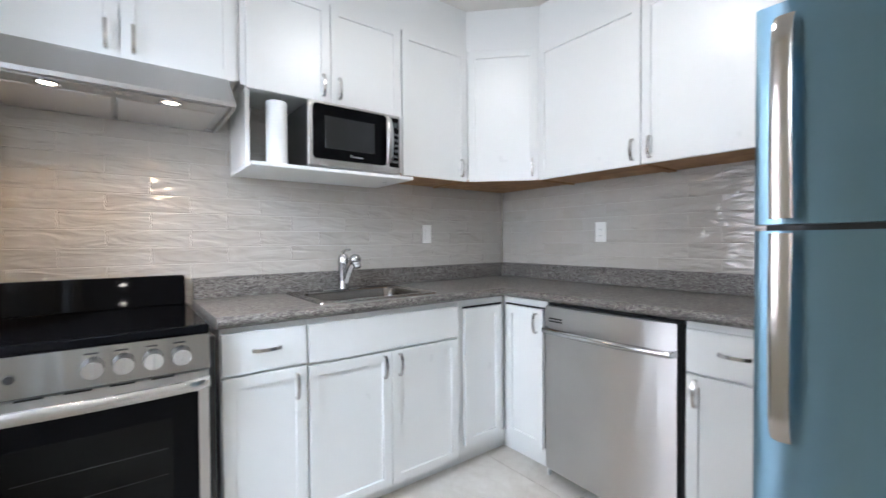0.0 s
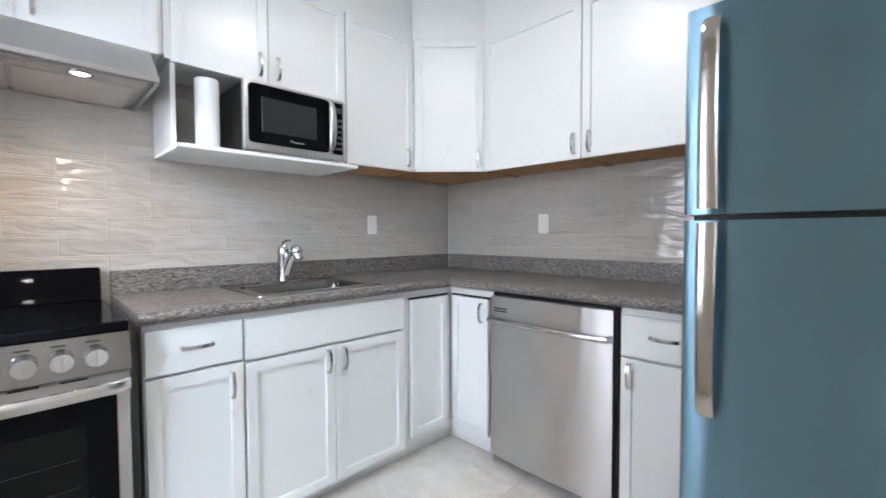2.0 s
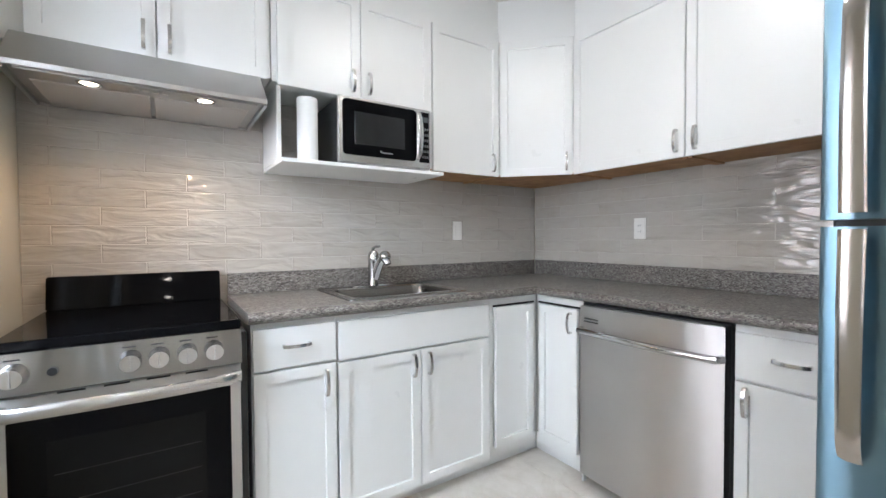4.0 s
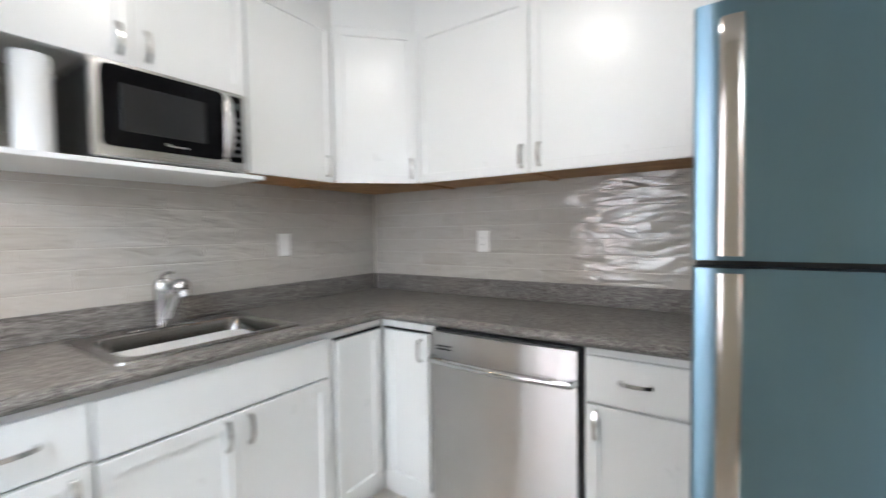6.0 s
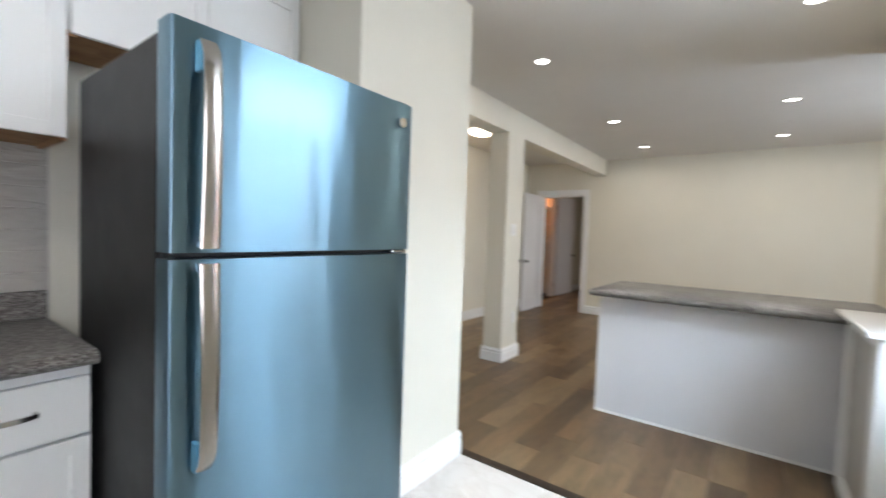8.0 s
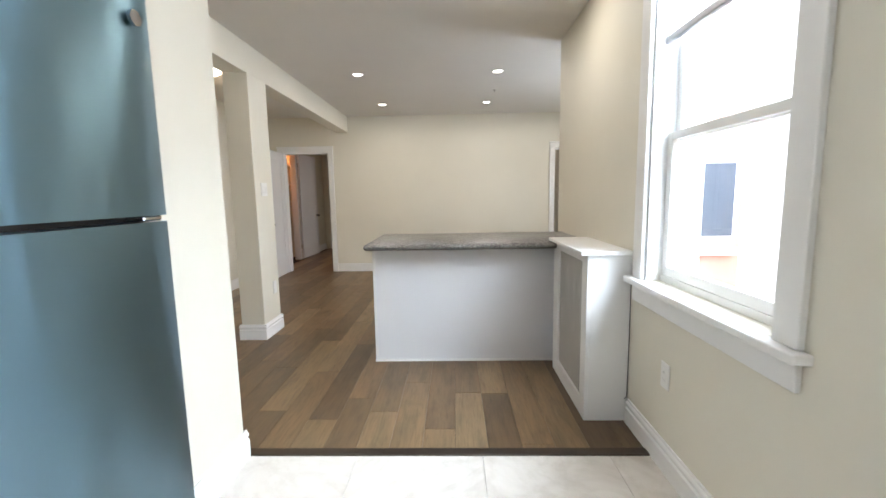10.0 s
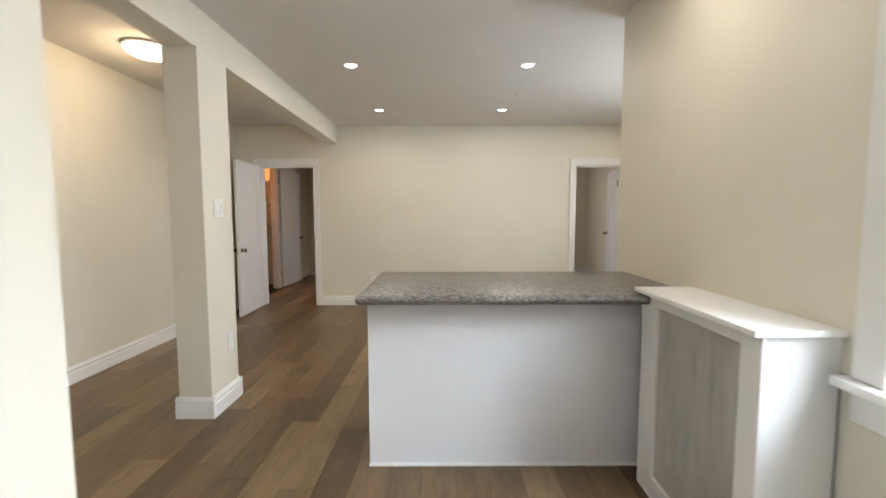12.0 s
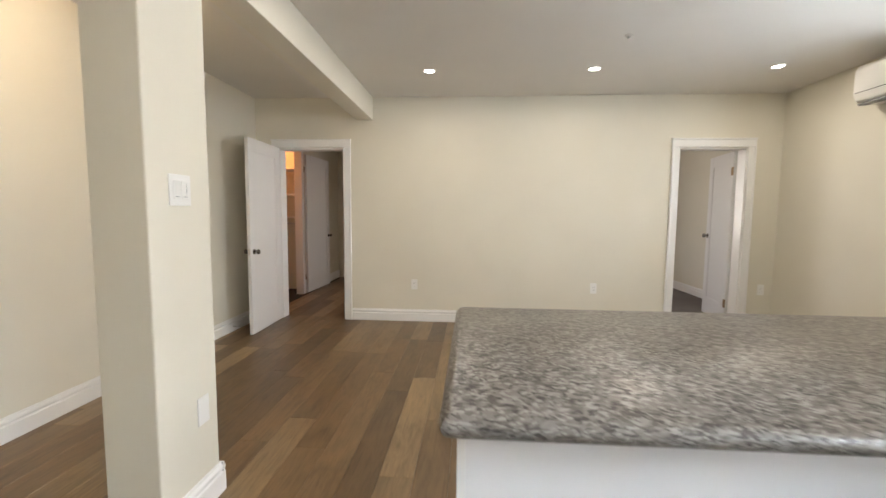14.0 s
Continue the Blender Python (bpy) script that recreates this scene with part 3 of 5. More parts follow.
def window(name, spec, label, blind_z, sill_out=0.055, wall=WALL_W):
    y0, y1, z0, z1 = spec
    root = thing(name, pose(wall, (y0 + y1) / 2, z0), label, "window")
    root["kind"] = "structure"
    h, w = z1 - z0, (y1 - y0) / 2
    tw = 0.09
    for s in (-1, 1):
        part("casing", boxes((0, 0.022, min(s * (w - 0.004), s * (w + tw)), max(s * (w - 0.004), s * (w + tw)), 0.0, h), bevel=0.003), TRIM, root)
    part("head_casing", boxes((0, 0.024, -w - tw, w + tw, h + 0.0005, h + 0.1), bevel=0.003), TRIM, root)
    part("window_sill", boxes((-0.10, sill_out - 0.012, -w, w, -0.03, -0.002), (0.0005, sill_out, -w - tw - 0.032, w + tw + 0.032, -0.031, -0.0015), bevel=0.005, seg=2), TRIM, root)
    part("apron", boxes((0, 0.02, -w - tw, w + tw, -0.12, -0.032), bevel=0.004), TRIM, root)
    part("frame", boxes((-0.2, -0.0005, -w, -w + 0.02, 0, h), (-0.2, -0.0005, w - 0.02, w, 0, h), (-0.2, -0.0005, -w + 0.02, w - 0.02, h - 0.02, h), (-0.2, -0.066, -w + 0.02, w - 0.02, 0, 0.03)), TRIM, root, "white window liner")
    mid = h * 0.45 if h > 1.4 else h * 0.5
    for nm, xo, a, c in (("lower_sash", -0.07, 0.03, mid + 0.025), ("upper_sash", -0.105, mid - 0.015, h - 0.02)):
        sw = 0.045
        sash = part(nm, boxes((xo - 0.03, xo, -w + 0.021, -w + 0.021 + sw, a, c), (xo - 0.03, xo, w - 0.021 - sw, w - 0.021, a, c), (xo - 0.03, xo, -w + 0.021 + sw, w - 0.021 - sw, a, a + sw), (xo - 0.03, xo, -w + 0.021 + sw, w - 0.021 - sw, c - sw * 0.8, c), bevel=0.003), PLATE, root, "white vinyl sash")
        pane = part("pane", boxes((xo - 0.018, xo - 0.014, -w + 0.06, w - 0.06, a + sw - 0.006, c - sw * 0.8 + 0.006)), GLASS, sash, "clear glass pane")
        pane.visible_shadow = False
    if blind_z:
        b0 = blind_z - z0
        blind = thing("window_blind", pose(WALL_W - 0.05, (y0 + y1) / 2, blind_z), "white blind drawn halfway down the upper sash", "blind")
        part("fabric", boxes((-0.003, 0.003, -w + 0.024, w - 0.024, 0.02, z1 - blind_z - 0.06)), SHADE, blind)
        part("bottom_rail", boxes((-0.012, 0.012, -w + 0.024, w - 0.024, -0.012, 0.022), bevel=0.004), steel("rail_grey", (0.35, 0.35, 0.36), 0.4, (2, 2, 2)), blind, "grey bottom rail")
        bm = bmesh.new()
        rod(bm, (0, -w + 0.022, z1 - blind_z - 0.05), (0, w - 0.022, z1 - blind_z - 0.05), 0.025)
        part("roller", bm, SHADE, blind, "", True)
    return root


window("window_1", W1, "white double-hung window with deep sill and blind", 1.905)
W3 = (-6.5, -5.6, 0.85, 2.10)
window("window_3", W3, "white living room window with sill", None, wall=RIGHT)
window("window_2", W2, "white window with sill beside the stove", None)

# ---- outside ----
structure("ground", boxes((-60, 60, -60, 60, -0.6, -0.5)), CONCRETE, "grey concrete ground between houses", "ground")
house = thing("neighbour_house", pose(-6.2, -3.5, -0.5), "pale rendered house with coral piers across the lane", "house")
part("wall", boxes((-4, 0, -9, 9, 0, 6.5)), PALE, house)
part("roof", boxes((-4.3, 0.4, -9.3, 9.3, 6.5, 6.75)), CONCRETE, house)
for y, hw2 in ((-6.7, 0.24), (-2.95, 0.45), (0.55, 0.22), (3.4, 0.22)):
    part("pier", boxes((0.0, 0.12, y - hw2, y + hw2, 0, 6.5), bevel=0.01), PINK, house, "coral coloured pier")
part("plinth", boxes((0.001, 0.10, -9, 9, 0, 0.8), bevel=0.01), PINK, house, "coral coloured plinth")
for y, z in ((-5.88, 1.8), (-1.6, 1.8), (2.0, 1.8), (5.0, 1.8)):
    win = part("window", boxes((0.0, 0.05, y - 0.62, y + 0.62, z - 0.78, z + 0.82), bevel=0.01), TRIM, house, "white framed window")
    part("pane", boxes((0.05, 0.058, y - 0.52, y + 0.52, z - 0.68, z + 0.42)), DUSTYPANE, win, "dark glass pane")
    for k in range(6):
        part("slat", boxes((0.052, 0.075, y - 0.54, y + 0.54, z + 0.45 + 0.055 * k, z + 0.485 + 0.055 * k)), PLATE, win)

fy = ROOM_S + TH + 0.001
outer = thing("exterior_cladding", pose(-3.84, fy, 0), "coral rendered outer wall with small louvred window", "facade")
outer["kind"] = "structure"
part("render_panel", boxes((-0.32, 0.14, 0, 0.03, -0.5, 2.7), bevel=0.004), PINK, outer)
part("pale_panel", boxes((0.1405, 0.895, 0, 0.028, -0.5, 2.7), (-0.73, -0.3205, 0, 0.028, -0.5, 2.7)), PALE, outer, "pale rendered wall")
win = part("window", boxes((-0.25, 0.03, 0.031, 0.06, 0.76, 1.78), bevel=0.004), TRIM, outer, "white framed window")
part("pane", boxes((-0.23, 0.022, 0.061, 0.064, 0.86, 1.46)), DUSTYPANE, win, "dusty grey glass")
part("sill", boxes((-0.27, 0.05, 0.031, 0.10, 0.70, 0.7595), bevel=0.004), TRIM, win)
for k in range(4):
    part("slat", boxes((-0.235, 0.025, 0.0605, 0.085, 1.52 + 0.052 * k, 1.55 + 0.052 * k)), PLATE, win)

# ---- cabinets ----
FY = -0.567   # face of the base cabinet frames
DY = -0.59    # face of the base cabinet doors


def shaker(bm, x0, x1, z0, z1, y, rail=0.058, thick=0.02):
    """A framed door with a sunk panel; its face lies at y and looks to -y."""
    made = bmesh.ops.create_cube(bm, size=1.0, matrix=Matrix.Translation(((x0 + x1) / 2, y + thick / 2, (z0 + z1) / 2)) @ Matrix.Diagonal((x1 - x0, thick, z1 - z0, 1)))
    front = next(f for f in {f for vv in made["verts"] for f in vv.link_faces} if f.normal.y < -0.9)
    edges = list(front.edges)
    bmesh.ops.inset_region(bm, faces=[front], thickness=rail, depth=0)
    bmesh.ops.inset_region(bm, faces=[front], thickness=0.003, depth=-0.009)
    bmesh.ops.bevel(bm, geom=edges, offset=0.0018, segments=2, affect="EDGES")


def pull(bm, p, axis, length=0.1):
    """An arched flat bar pull centred at p, on a face that looks to -y."""
    x, y, z = p
    pts = []
    for k in range(9):
        u = k / 8 * 2 - 1
        out = 0.030 - 0.012 * u * u if abs(u) < 0.99 else 0.016
        pts.append((u * length / 2, -out))
    rows = []
    for u, o in pts:
        ring = []
        for da, do in ((-0.006, -0.003), (0.006, -0.003), (0.006, 0.003), (-0.006, 0.003)):
            ring.append(bm.verts.new((x + da, y + o + do, z + u) if axis == "z" else (x + u, y + o + do, z + da)))
        rows.append(ring)
    for a, c in zip(rows, rows[1:]):
        for k in range(4):
            bm.faces.new((a[k], a[(k + 1) % 4], c[(k + 1) % 4], c[k]))
    bm.faces.new(rows[0])
    bm.faces.new(rows[-1][::-1])
    for s in (-1, 1):
        u = s * (length / 2 - 0.004)
        if axis == "z":
            box(bm, x - 0.006, x + 0.006, y - 0.018, y, z + u - 0.005, z + u + 0.005, bevel=0.001)
        else:
            box(bm, x + u - 0.005, x + u + 0.005, y - 0.018, y, z - 0.006, z + 0.006, bevel=0.001)


def handle(door, p, axis, length=0.1):
    bm = bmesh.new()
    pull(bm, p, axis, length)
    return part("handle", bm, PULL, door, "arched satin metal pull", True)


def door(root, x0, x1, z0, z1, y, hx=None, hz=None, name="door", rail=0.058):
    bm = bmesh.new()
    shaker(bm, x0, x1, z0, z1, y, rail)
    d = part(name, bm, CABINET, root)
    if hx is not None:
        handle(d, (hx, y, hz), "z")
    return d


def drawer_front(root, x0, x1, z0, z1, y, name="drawer", pulled=True):
    d = part(name, boxes((x0, x1, y, y + 0.02, z0, z1), bevel=0.002), CABINET, root)
    if pulled:
        handle(d, ((x0 + x1) / 2, y, (z0 + z1) / 2 + 0.006), "x")
    return d


def base_box(root, w, kick=0.07, back=-0.004):
    part("body", boxes((0.001, w - 0.001, FY + 0.02, back, kick, 0.868)), CABINET, root)
    part("face_frame", boxes((0.0008, 0.03, FY, FY + 0.0195, kick, 0.868), (w - 0.03, w - 0.0008, FY, FY + 0.0195, kick, 0.868), (0.03, w - 0.03, FY, FY + 0.0195, 0.83, 0.868), (0.03, w - 0.03, FY, FY + 0.0195, kick, 0.11), (0.03, w - 0.03, FY, FY + 0.0195, 0.66, 0.73)), CABINET, root)
    part("toe_kick", boxes((0.001, w - 0.001, -0.515, -0.50, 0, kick - 0.0005)), CABINET, root)


BASE = "base cabinets under the worktop"
X0 = -1.976
c = thing("base_cabinet", at_a(X0), "white shaker base cabinet with drawer beside the stove", "cabinet", BASE)
w = 0.306
base_box(c, w)
drawer_front(c, 0.004, w - 0.005, 0.700, 0.849, DY)
door(c, 0.004, w - 0.005, 0.085, 0.690, DY, w - 0.045, 0.620)

c = thing("sink_cabinet", at_a(X0 + w), "white shaker double-door cabinet below the sink", "cabinet", BASE)
sw = 0.778
base_box(c, sw)
drawer_front(c, 0.005, sw - 0.018, 0.692, 0.846, DY, "false_front", False)
door(c, 0.005, 0.374, 0.078, 0.681, DY, 0.337, 0.620)
door(c, 0.378, sw - 0.018, 0.078, 0.681, DY, 0.414, 0.618)

# corner cabinet with two doors that meet in the inner corner
c = thing("corner_cabinet", pose(-0.445, -0.445, 0), "white shaker corner cabinet with two doors meeting squarely", "cabinet", BASE)
o = 0.445


def shifted(bm, dx, dy):
    bmesh.ops.translate(bm, verts=bm.verts, vec=(dx, dy, 0))
    return bm


part("body", shifted(boxes((-0.891, -0.004, FY + 0.02, -0.004, 0.07, 0.868), (FY + 0.02, -0.004, -0.879, FY + 0.0195, 0.07, 0.868)), o, o), CABINET, c)
part("face_frame", shifted(boxes((-0.891, -0.868, FY, FY + 0.0195, 0.07, 0.868), (-0.868, FY, FY, FY + 0.0195, 0.834, 0.868), (-0.868, FY, FY, FY + 0.0195, 0.07, 0.125), (FY, FY + 0.0195, -0.868, FY, 0.834, 0.868), (FY, FY + 0.0195, -0.868, FY, 0.07, 0.125), (FY, FY + 0.0195, -0.879, -0.868, 0.0, 0.868)), o, o), CABINET, c)
part("toe_kick", shifted(boxes((-0.891, -0.51, -0.515, -0.50, 0, 0.0695), (-0.515, -0.50, -0.868, -0.5155, 0, 0.0695)), o, o), CABINET, c)
bm = bmesh.new()
shaker(bm, -0.866, -0.606, 0.12, 0.823, DY)
d = part("door", shifted(bm, o, o), CABINET, c)
# dark strips on the frame paint the shade above both corner doors
part("shadow_gap", shifted(boxes((-0.868, -0.585, -0.5685, -0.5675, 0.8235, 0.8335), (-0.5685, -0.5675, -0.858, -0.585, 0.8235, 0.8335)), o, o), DARK, c)
hb = bmesh.new()
pull(hb, (0.82, DY, 0.755), "z")
bm = bmesh.new()
shaker(bm, 0.606, 0.853, 0.12, 0.823, DY)
for q in (bm, hb):
    bmesh.ops.transform(q, matrix=TURN_B, verts=q.verts)
    bmesh.ops.translate(q, verts=q.verts, vec=(o, o, 0))
d = part("door", bm, CABINET, c)
part("handle", hb, PULL, d, "arched satin metal pull", True)

# dishwasher
dw = thing("dishwasher", at_b(-0.884), "stainless steel dishwasher with curved bar handle", "dishwasher")
w = 0.626
part("tub", boxes((0.004, w - 0.004, -0.56, -0.03, 0.09, 0.85)), BLACK, dw)
part("gasket", boxes((0.003, w - 0.003, -0.585, -0.5605, 0.062, 0.862), bevel=0.003), BLACK, dw, "black rubber edge")
part("kick_plate", boxes((0.004, w - 0.004, -0.52, -0.505, 0.0, 0.0895), bevel=0.002), BLACK, dw)
bm = bmesh.new()
outline = [(0.012, -0.5855)]
for k in range(13):
    u = k / 12
    outline.append((0.004 + u * (w - 0.016), -0.606 - 0.012 * math.sin(math.pi * u)))
outline.append((w - 0.020, -0.5855))
prism(bm, outline, "z", 0.06, 0.853)
bmesh.ops.bevel(bm, geom=[e for e in bm.edges if abs(e.verts[0].co.z - e.verts[1].co.z) < 1e-5], offset=0.003, segments=2, affect="EDGES")
part("door", bm, STEEL, dw, "brushed stainless front", True)
bm = bmesh.new()
pts = [(0.012, -0.607, 0.741)] + [(0.02 + (w - 0.048) * k / 12, -0.637 - 0.020 * math.sin(math.pi * k / 12), 0.741) for k in range(13)] + [(w - 0.02, -0.607, 0.741)]
tube(bm, pts, 0.0145, 12)
part("handle", bm, CHROME, dw, "curved polished bar handle", True)
part("badge", boxes((0.03, 0.105, -0.6135, -0.609, 0.793, 0.799), (0.03, 0.105, -0.6135, -0.609, 0.78, 0.786)), BLACK, dw, "dark vent marks")
for x in (0.05, w - 0.05):
    bm = bmesh.new()
    rod(bm, (x, -0.45, 0), (x, -0.45, 0.09), 0.015)
    part("foot", bm, PLATE, dw)

c = thing("base_cabinet", at_b(-1.514), "white shaker base cabinet with drawer beside the fridge", "cabinet", BASE)
w = 0.332
base_box(c, w)
drawer_front(c, 0.008, w - 0.006, 0.684, 0.842, DY)
door(c, 0.008, w - 0.006, 0.085, 0.673, DY, 0.043, 0.61)

# worktop: L shape with a hole for the sink, rolled front edge, upstand
top = thing("worktop", pose(-0.3, -0.3, 0.87), "grey speckled laminate worktop with upstand and rolled edge", "worktop")
SX0, SX1, SY0, SY1 = -1.58, -1.025, -0.53, -0.095
CT, CE = 0.912, -0.595
BEND = -1.853
bm = bmesh.new()
gx, gy = (X0 - 0.012, SX0, SX1, CE, -0.003), (BEND, CE, SY0, SY1, -0.003)
cells = {(i, j) for i in range(4) for j in range(4) if (j > 0 or i == 3) and (i, j) != (1, 2)}
verts = {(i, j, k): bm.verts.new((gx[i], gy[j], z)) for i in range(5) for j in range(5) for k, z in enumerate((0.871, CT))}
for i, j in cells:
    bm.faces.new([verts[q] for q in ((i, j, 1), (i + 1, j, 1), (i + 1, j + 1, 1), (i, j + 1, 1))])
    bm.faces.new([verts[q] for q in ((i, j, 0), (i, j + 1, 0), (i + 1, j + 1, 0), (i + 1, j, 0))])
    for (a, c2), beside in ((((i, j), (i + 1, j)), (i, j - 1)), (((i + 1, j), (i + 1, j + 1)), (i + 1, j)), (((i + 1, j + 1), (i, j + 1)), (i, j + 1)), (((i, j + 1), (i, j)), (i - 1, j))):
        if beside not in cells:
            bm.faces.new([verts[q] for q in ((*a, 0), (*c2, 0), (*c2, 1), (*a, 1))])
bmesh.ops.delete(bm, geom=[vv for vv in bm.verts if not vv.link_faces], context="VERTS")
nose = [(CE, 0.871)] + [(CE - 0.021 * math.sin(math.pi * k / 8) ** 0.7, 0.871 + (CT - 0.871) * k / 8) for k in range(1, 8)] + [(CE, CT)]
prism(bm, nose, "x", X0 - 0.012, CE)
prism(bm, nose, "y", CE, BEND)
bmesh.ops.remove_doubles(bm, verts=bm.verts, dist=0.0002)
part("surface", shifted(bm, 0.3, 0.3), LAMINATE, top, "", True)
bpy.data.objects["surface"].location.z = -0.87
bm = boxes((X0 - 0.012, -0.022, -0.022, -0.0115, CT, 1.012), (-0.022, -0.0115, BEND, -0.0225, CT, 1.012), bevel=0.003)
ob = part("upstand", shifted(bm, 0.3, 0.3), LAMINATE, top)
ob.location.z = -0.87

# sink and tap
sink = thing("sink", pose((SX0 + SX1) / 2, (SY0 + SY1) / 2, CT), "stainless steel drop-in single bowl sink", "sink")
hw, hd = (SX1 - SX0) / 2, (SY1 - SY0) / 2


def rounded(wx, wy, r, n=6, cx=0.0, cy=0.0):
    pts = []
    for sx, sy, a0 in ((1, 1, 0), (-1, 1, 90), (-1, -1, 180), (1, -1, 270)):
        for k in range(n + 1):
            a = radians(a0 + 90 * k / n)
            pts.append((cx + sx * (wx - r) + r * math.cos(a), cy + sy * (wy - r) + r * math.sin(a)))
    return pts


bm = bmesh.new()
loops = []
for wx, wy, r, z, cy in ((hw + 0.02, hd + 0.02, 0.02, 0.001, 0), (hw + 0.017, hd + 0.017, 0.02, 0.006, 0), (hw - 0.02, hd - 0.045, 0.06, 0.005, -0.025), (hw - 0.028, hd - 0.053, 0.055, -0.006, -0.025), (hw - 0.04, hd - 0.065, 0.05, -0.15, -0.025), (hw - 0.08, hd - 0.105, 0.04, -0.165, -0.025), (0.045, 0.045, 0.0449, -0.168, -0.025)):
    loops.append([bm.verts.new((x, y, z)) for x, y in rounded(wx, wy, r, 6, 0, cy)])
for a, d2 in zip(loops[2:], loops[3:]):
    for k in range(len(a)):
        bm.faces.new((a[k], a[(k + 1) % len(a)], d2[(k + 1) % len(a)], d2[k]))
bm.faces.new(loops[-1])
bmesh.ops.delete(bm, geom=[q for q in bm.verts if not q.link_faces], context="VERTS")
part("bowl", bm, SHADEDSTEEL, sink, "brushed steel bowl with its shade in the colour", True)
bm = bmesh.new()
loops = []
for wx, wy, r, z, cy in ((hw + 0.02, hd + 0.02, 0.02, 0.001, 0), (hw + 0.018, hd + 0.018, 0.02, 0.007, 0), (hw + 0.012, hd + 0.012, 0.02, 0.0075, 0), (hw + 0.008, hd + 0.008, 0.02, 0.005, 0), (hw - 0.014, hd - 0.039, 0.06, 0.005, -0.025), (hw - 0.017, hd - 0.042, 0.06, 0.0075, -0.025), (hw - 0.022, hd - 0.047, 0.058, 0.003, -0.025)):
    loops.append([bm.verts.new((x, y, z)) for x, y in rounded(wx, wy, r, 6, 0, cy)])
for a, d2 in zip(loops, loops[1:]):
    for k in range(len(a)):
        bm.faces.new((a[k], a[(k + 1) % len(a)], d2[(k + 1) % len(a)], d2[k]))
part("rim", bm, RIMSTEEL, sink, "bright raised steel rim", True)
bm = bmesh.new()
lathe(bm, [(0.042, 0.0), (0.04, 0.004), (0.02, 0.003), (0.018, 0.0)], (0, -0.025, -0.1675), 24)
part("drain", bm, CHROME, sink, "", True)
tap = thing("faucet", pose(-1.31, -0.125, CT + 0.006), "chrome single-lever pull-out kitchen faucet", "faucet")
part("base_plate", boxes((-0.125, 0.125, -0.026, 0.026, 0, 0.008), bevel=0.004, seg=2), CHROME, tap, "", True)
bm = bmesh.new()
lathe(bm, [(0.031, 0.007), (0.03, 0.02), (0.029, 0.04), (0.0285, 0.135), (0.03, 0.14), (0.029, 0.165), (0.019, 0.184), (0.005, 0.19)], (0, 0, 0), 20)
part("column", bm, CHROME, tap, "", True)
bm = bmesh.new()
tube(bm, [(0.004, -0.012, 0.04), (0.009, -0.024, 0.08), (0.017, -0.042, 0.12), (0.024, -0.056, 0.14), (0.028, -0.064, 0.15)], [0.021, 0.022, 0.0225, 0.023, 0.023], 14)
bmesh.ops.create_uvsphere(bm, u_segments=18, v_segments=12, radius=0.0305, matrix=Matrix.Translation((0.032, -0.072, 0.157)))
rod(bm, (0.034, -0.076, 0.145), (0.04, -0.09, 0.117), 0.022, 0.019, 16)
part("spout", bm, CHROME, tap, "angled pull-out spout head", True)
bm = bmesh.new()
tube(bm, [(0.0, 0.004, 0.18), (-0.004, 0.0, 0.196), (0.006, -0.016, 0.208), (0.02, -0.036, 0.21)], [0.009, 0.008, 0.007, 0.006], 10)
part("lever", bm, CHROME, tap, "", True)

# ---- wall cabinets ----
UP = "wall cabinets above the worktop"
UF = -0.334   # door faces
UB = 1.517


def upper(root, w, z0, z1, doors, wood=True):
    part("body", boxes((0.0008, w - 0.0008, -UD, -0.011, z0 + 0.012, z1)), CABINET, root)
    if wood:
        part("underside", boxes((0.002, w - 0.002, -UD + 0.004, -0.011, z0 + 0.002, z0 + 0.0115), (0.002, 0.02, -UD + 0.004, -0.011, z0 - 0.006, z0 + 0.002), (w - 0.02, w - 0.002, -UD + 0.004, -0.011, z0 - 0.006, z0 + 0.002)), RAWWOOD, root, "unpainted wooden underside")
    for x0, x1, hx in doors:
        door(root, x0, x1, z0, z1 - 0.006, UF, hx, z0 + 0.072)


XH, XM, XT, XD = -2.585, -1.842, -1.068, -0.62
c = thing("wall_cabinet", at_a(XH), "white shaker double-door cabinet above the range hood", "cabinet", UP)
w = XM - XH - 0.002
upper(c, w, 1.822, UT, ((0.005, 0.350, 0.313), (0.354, w - 0.018, 0.391)), False)
part("filler", boxes((WALL_W - XH + 0.002, 0.0, -UD, -0.012, 1.80, UT)), CABINET, c, "white filler strip to the wall")

c = thing("microwave_cabinet", at_a(XM), "white cabinet with open microwave shelf below two doors", "cabinet", UP)
w = XT - XM - 0.002
upper(c, w, 1.812, UT, ((0.022, 0.385, 0.347), (0.389, w - 0.004, 0.426)), False)
part("side_panel", boxes((0.018, 0.036, -UD, -0.0115, 1.4985, 1.8115), bevel=0.002), CABINET, c)
part("side_panel", boxes((w - 0.018, w, -UD, -0.0115, 1.4985, 1.8115), bevel=0.002), CABINET, c)
part("shelf", boxes((0.018, w + 0.022, -0.405, -0.0115, 1.482, 1.498), bevel=0.002), CABINET, c, "deep white microwave shelf")

c = thing("wall_cabinet", at_a(XT), "tall white shaker single-door wall cabinet", "cabinet", UP)
w = XD - XT - 0.001
upper(c, w, UB, UT, ((0.004, w - 0.003, w - 0.052),))

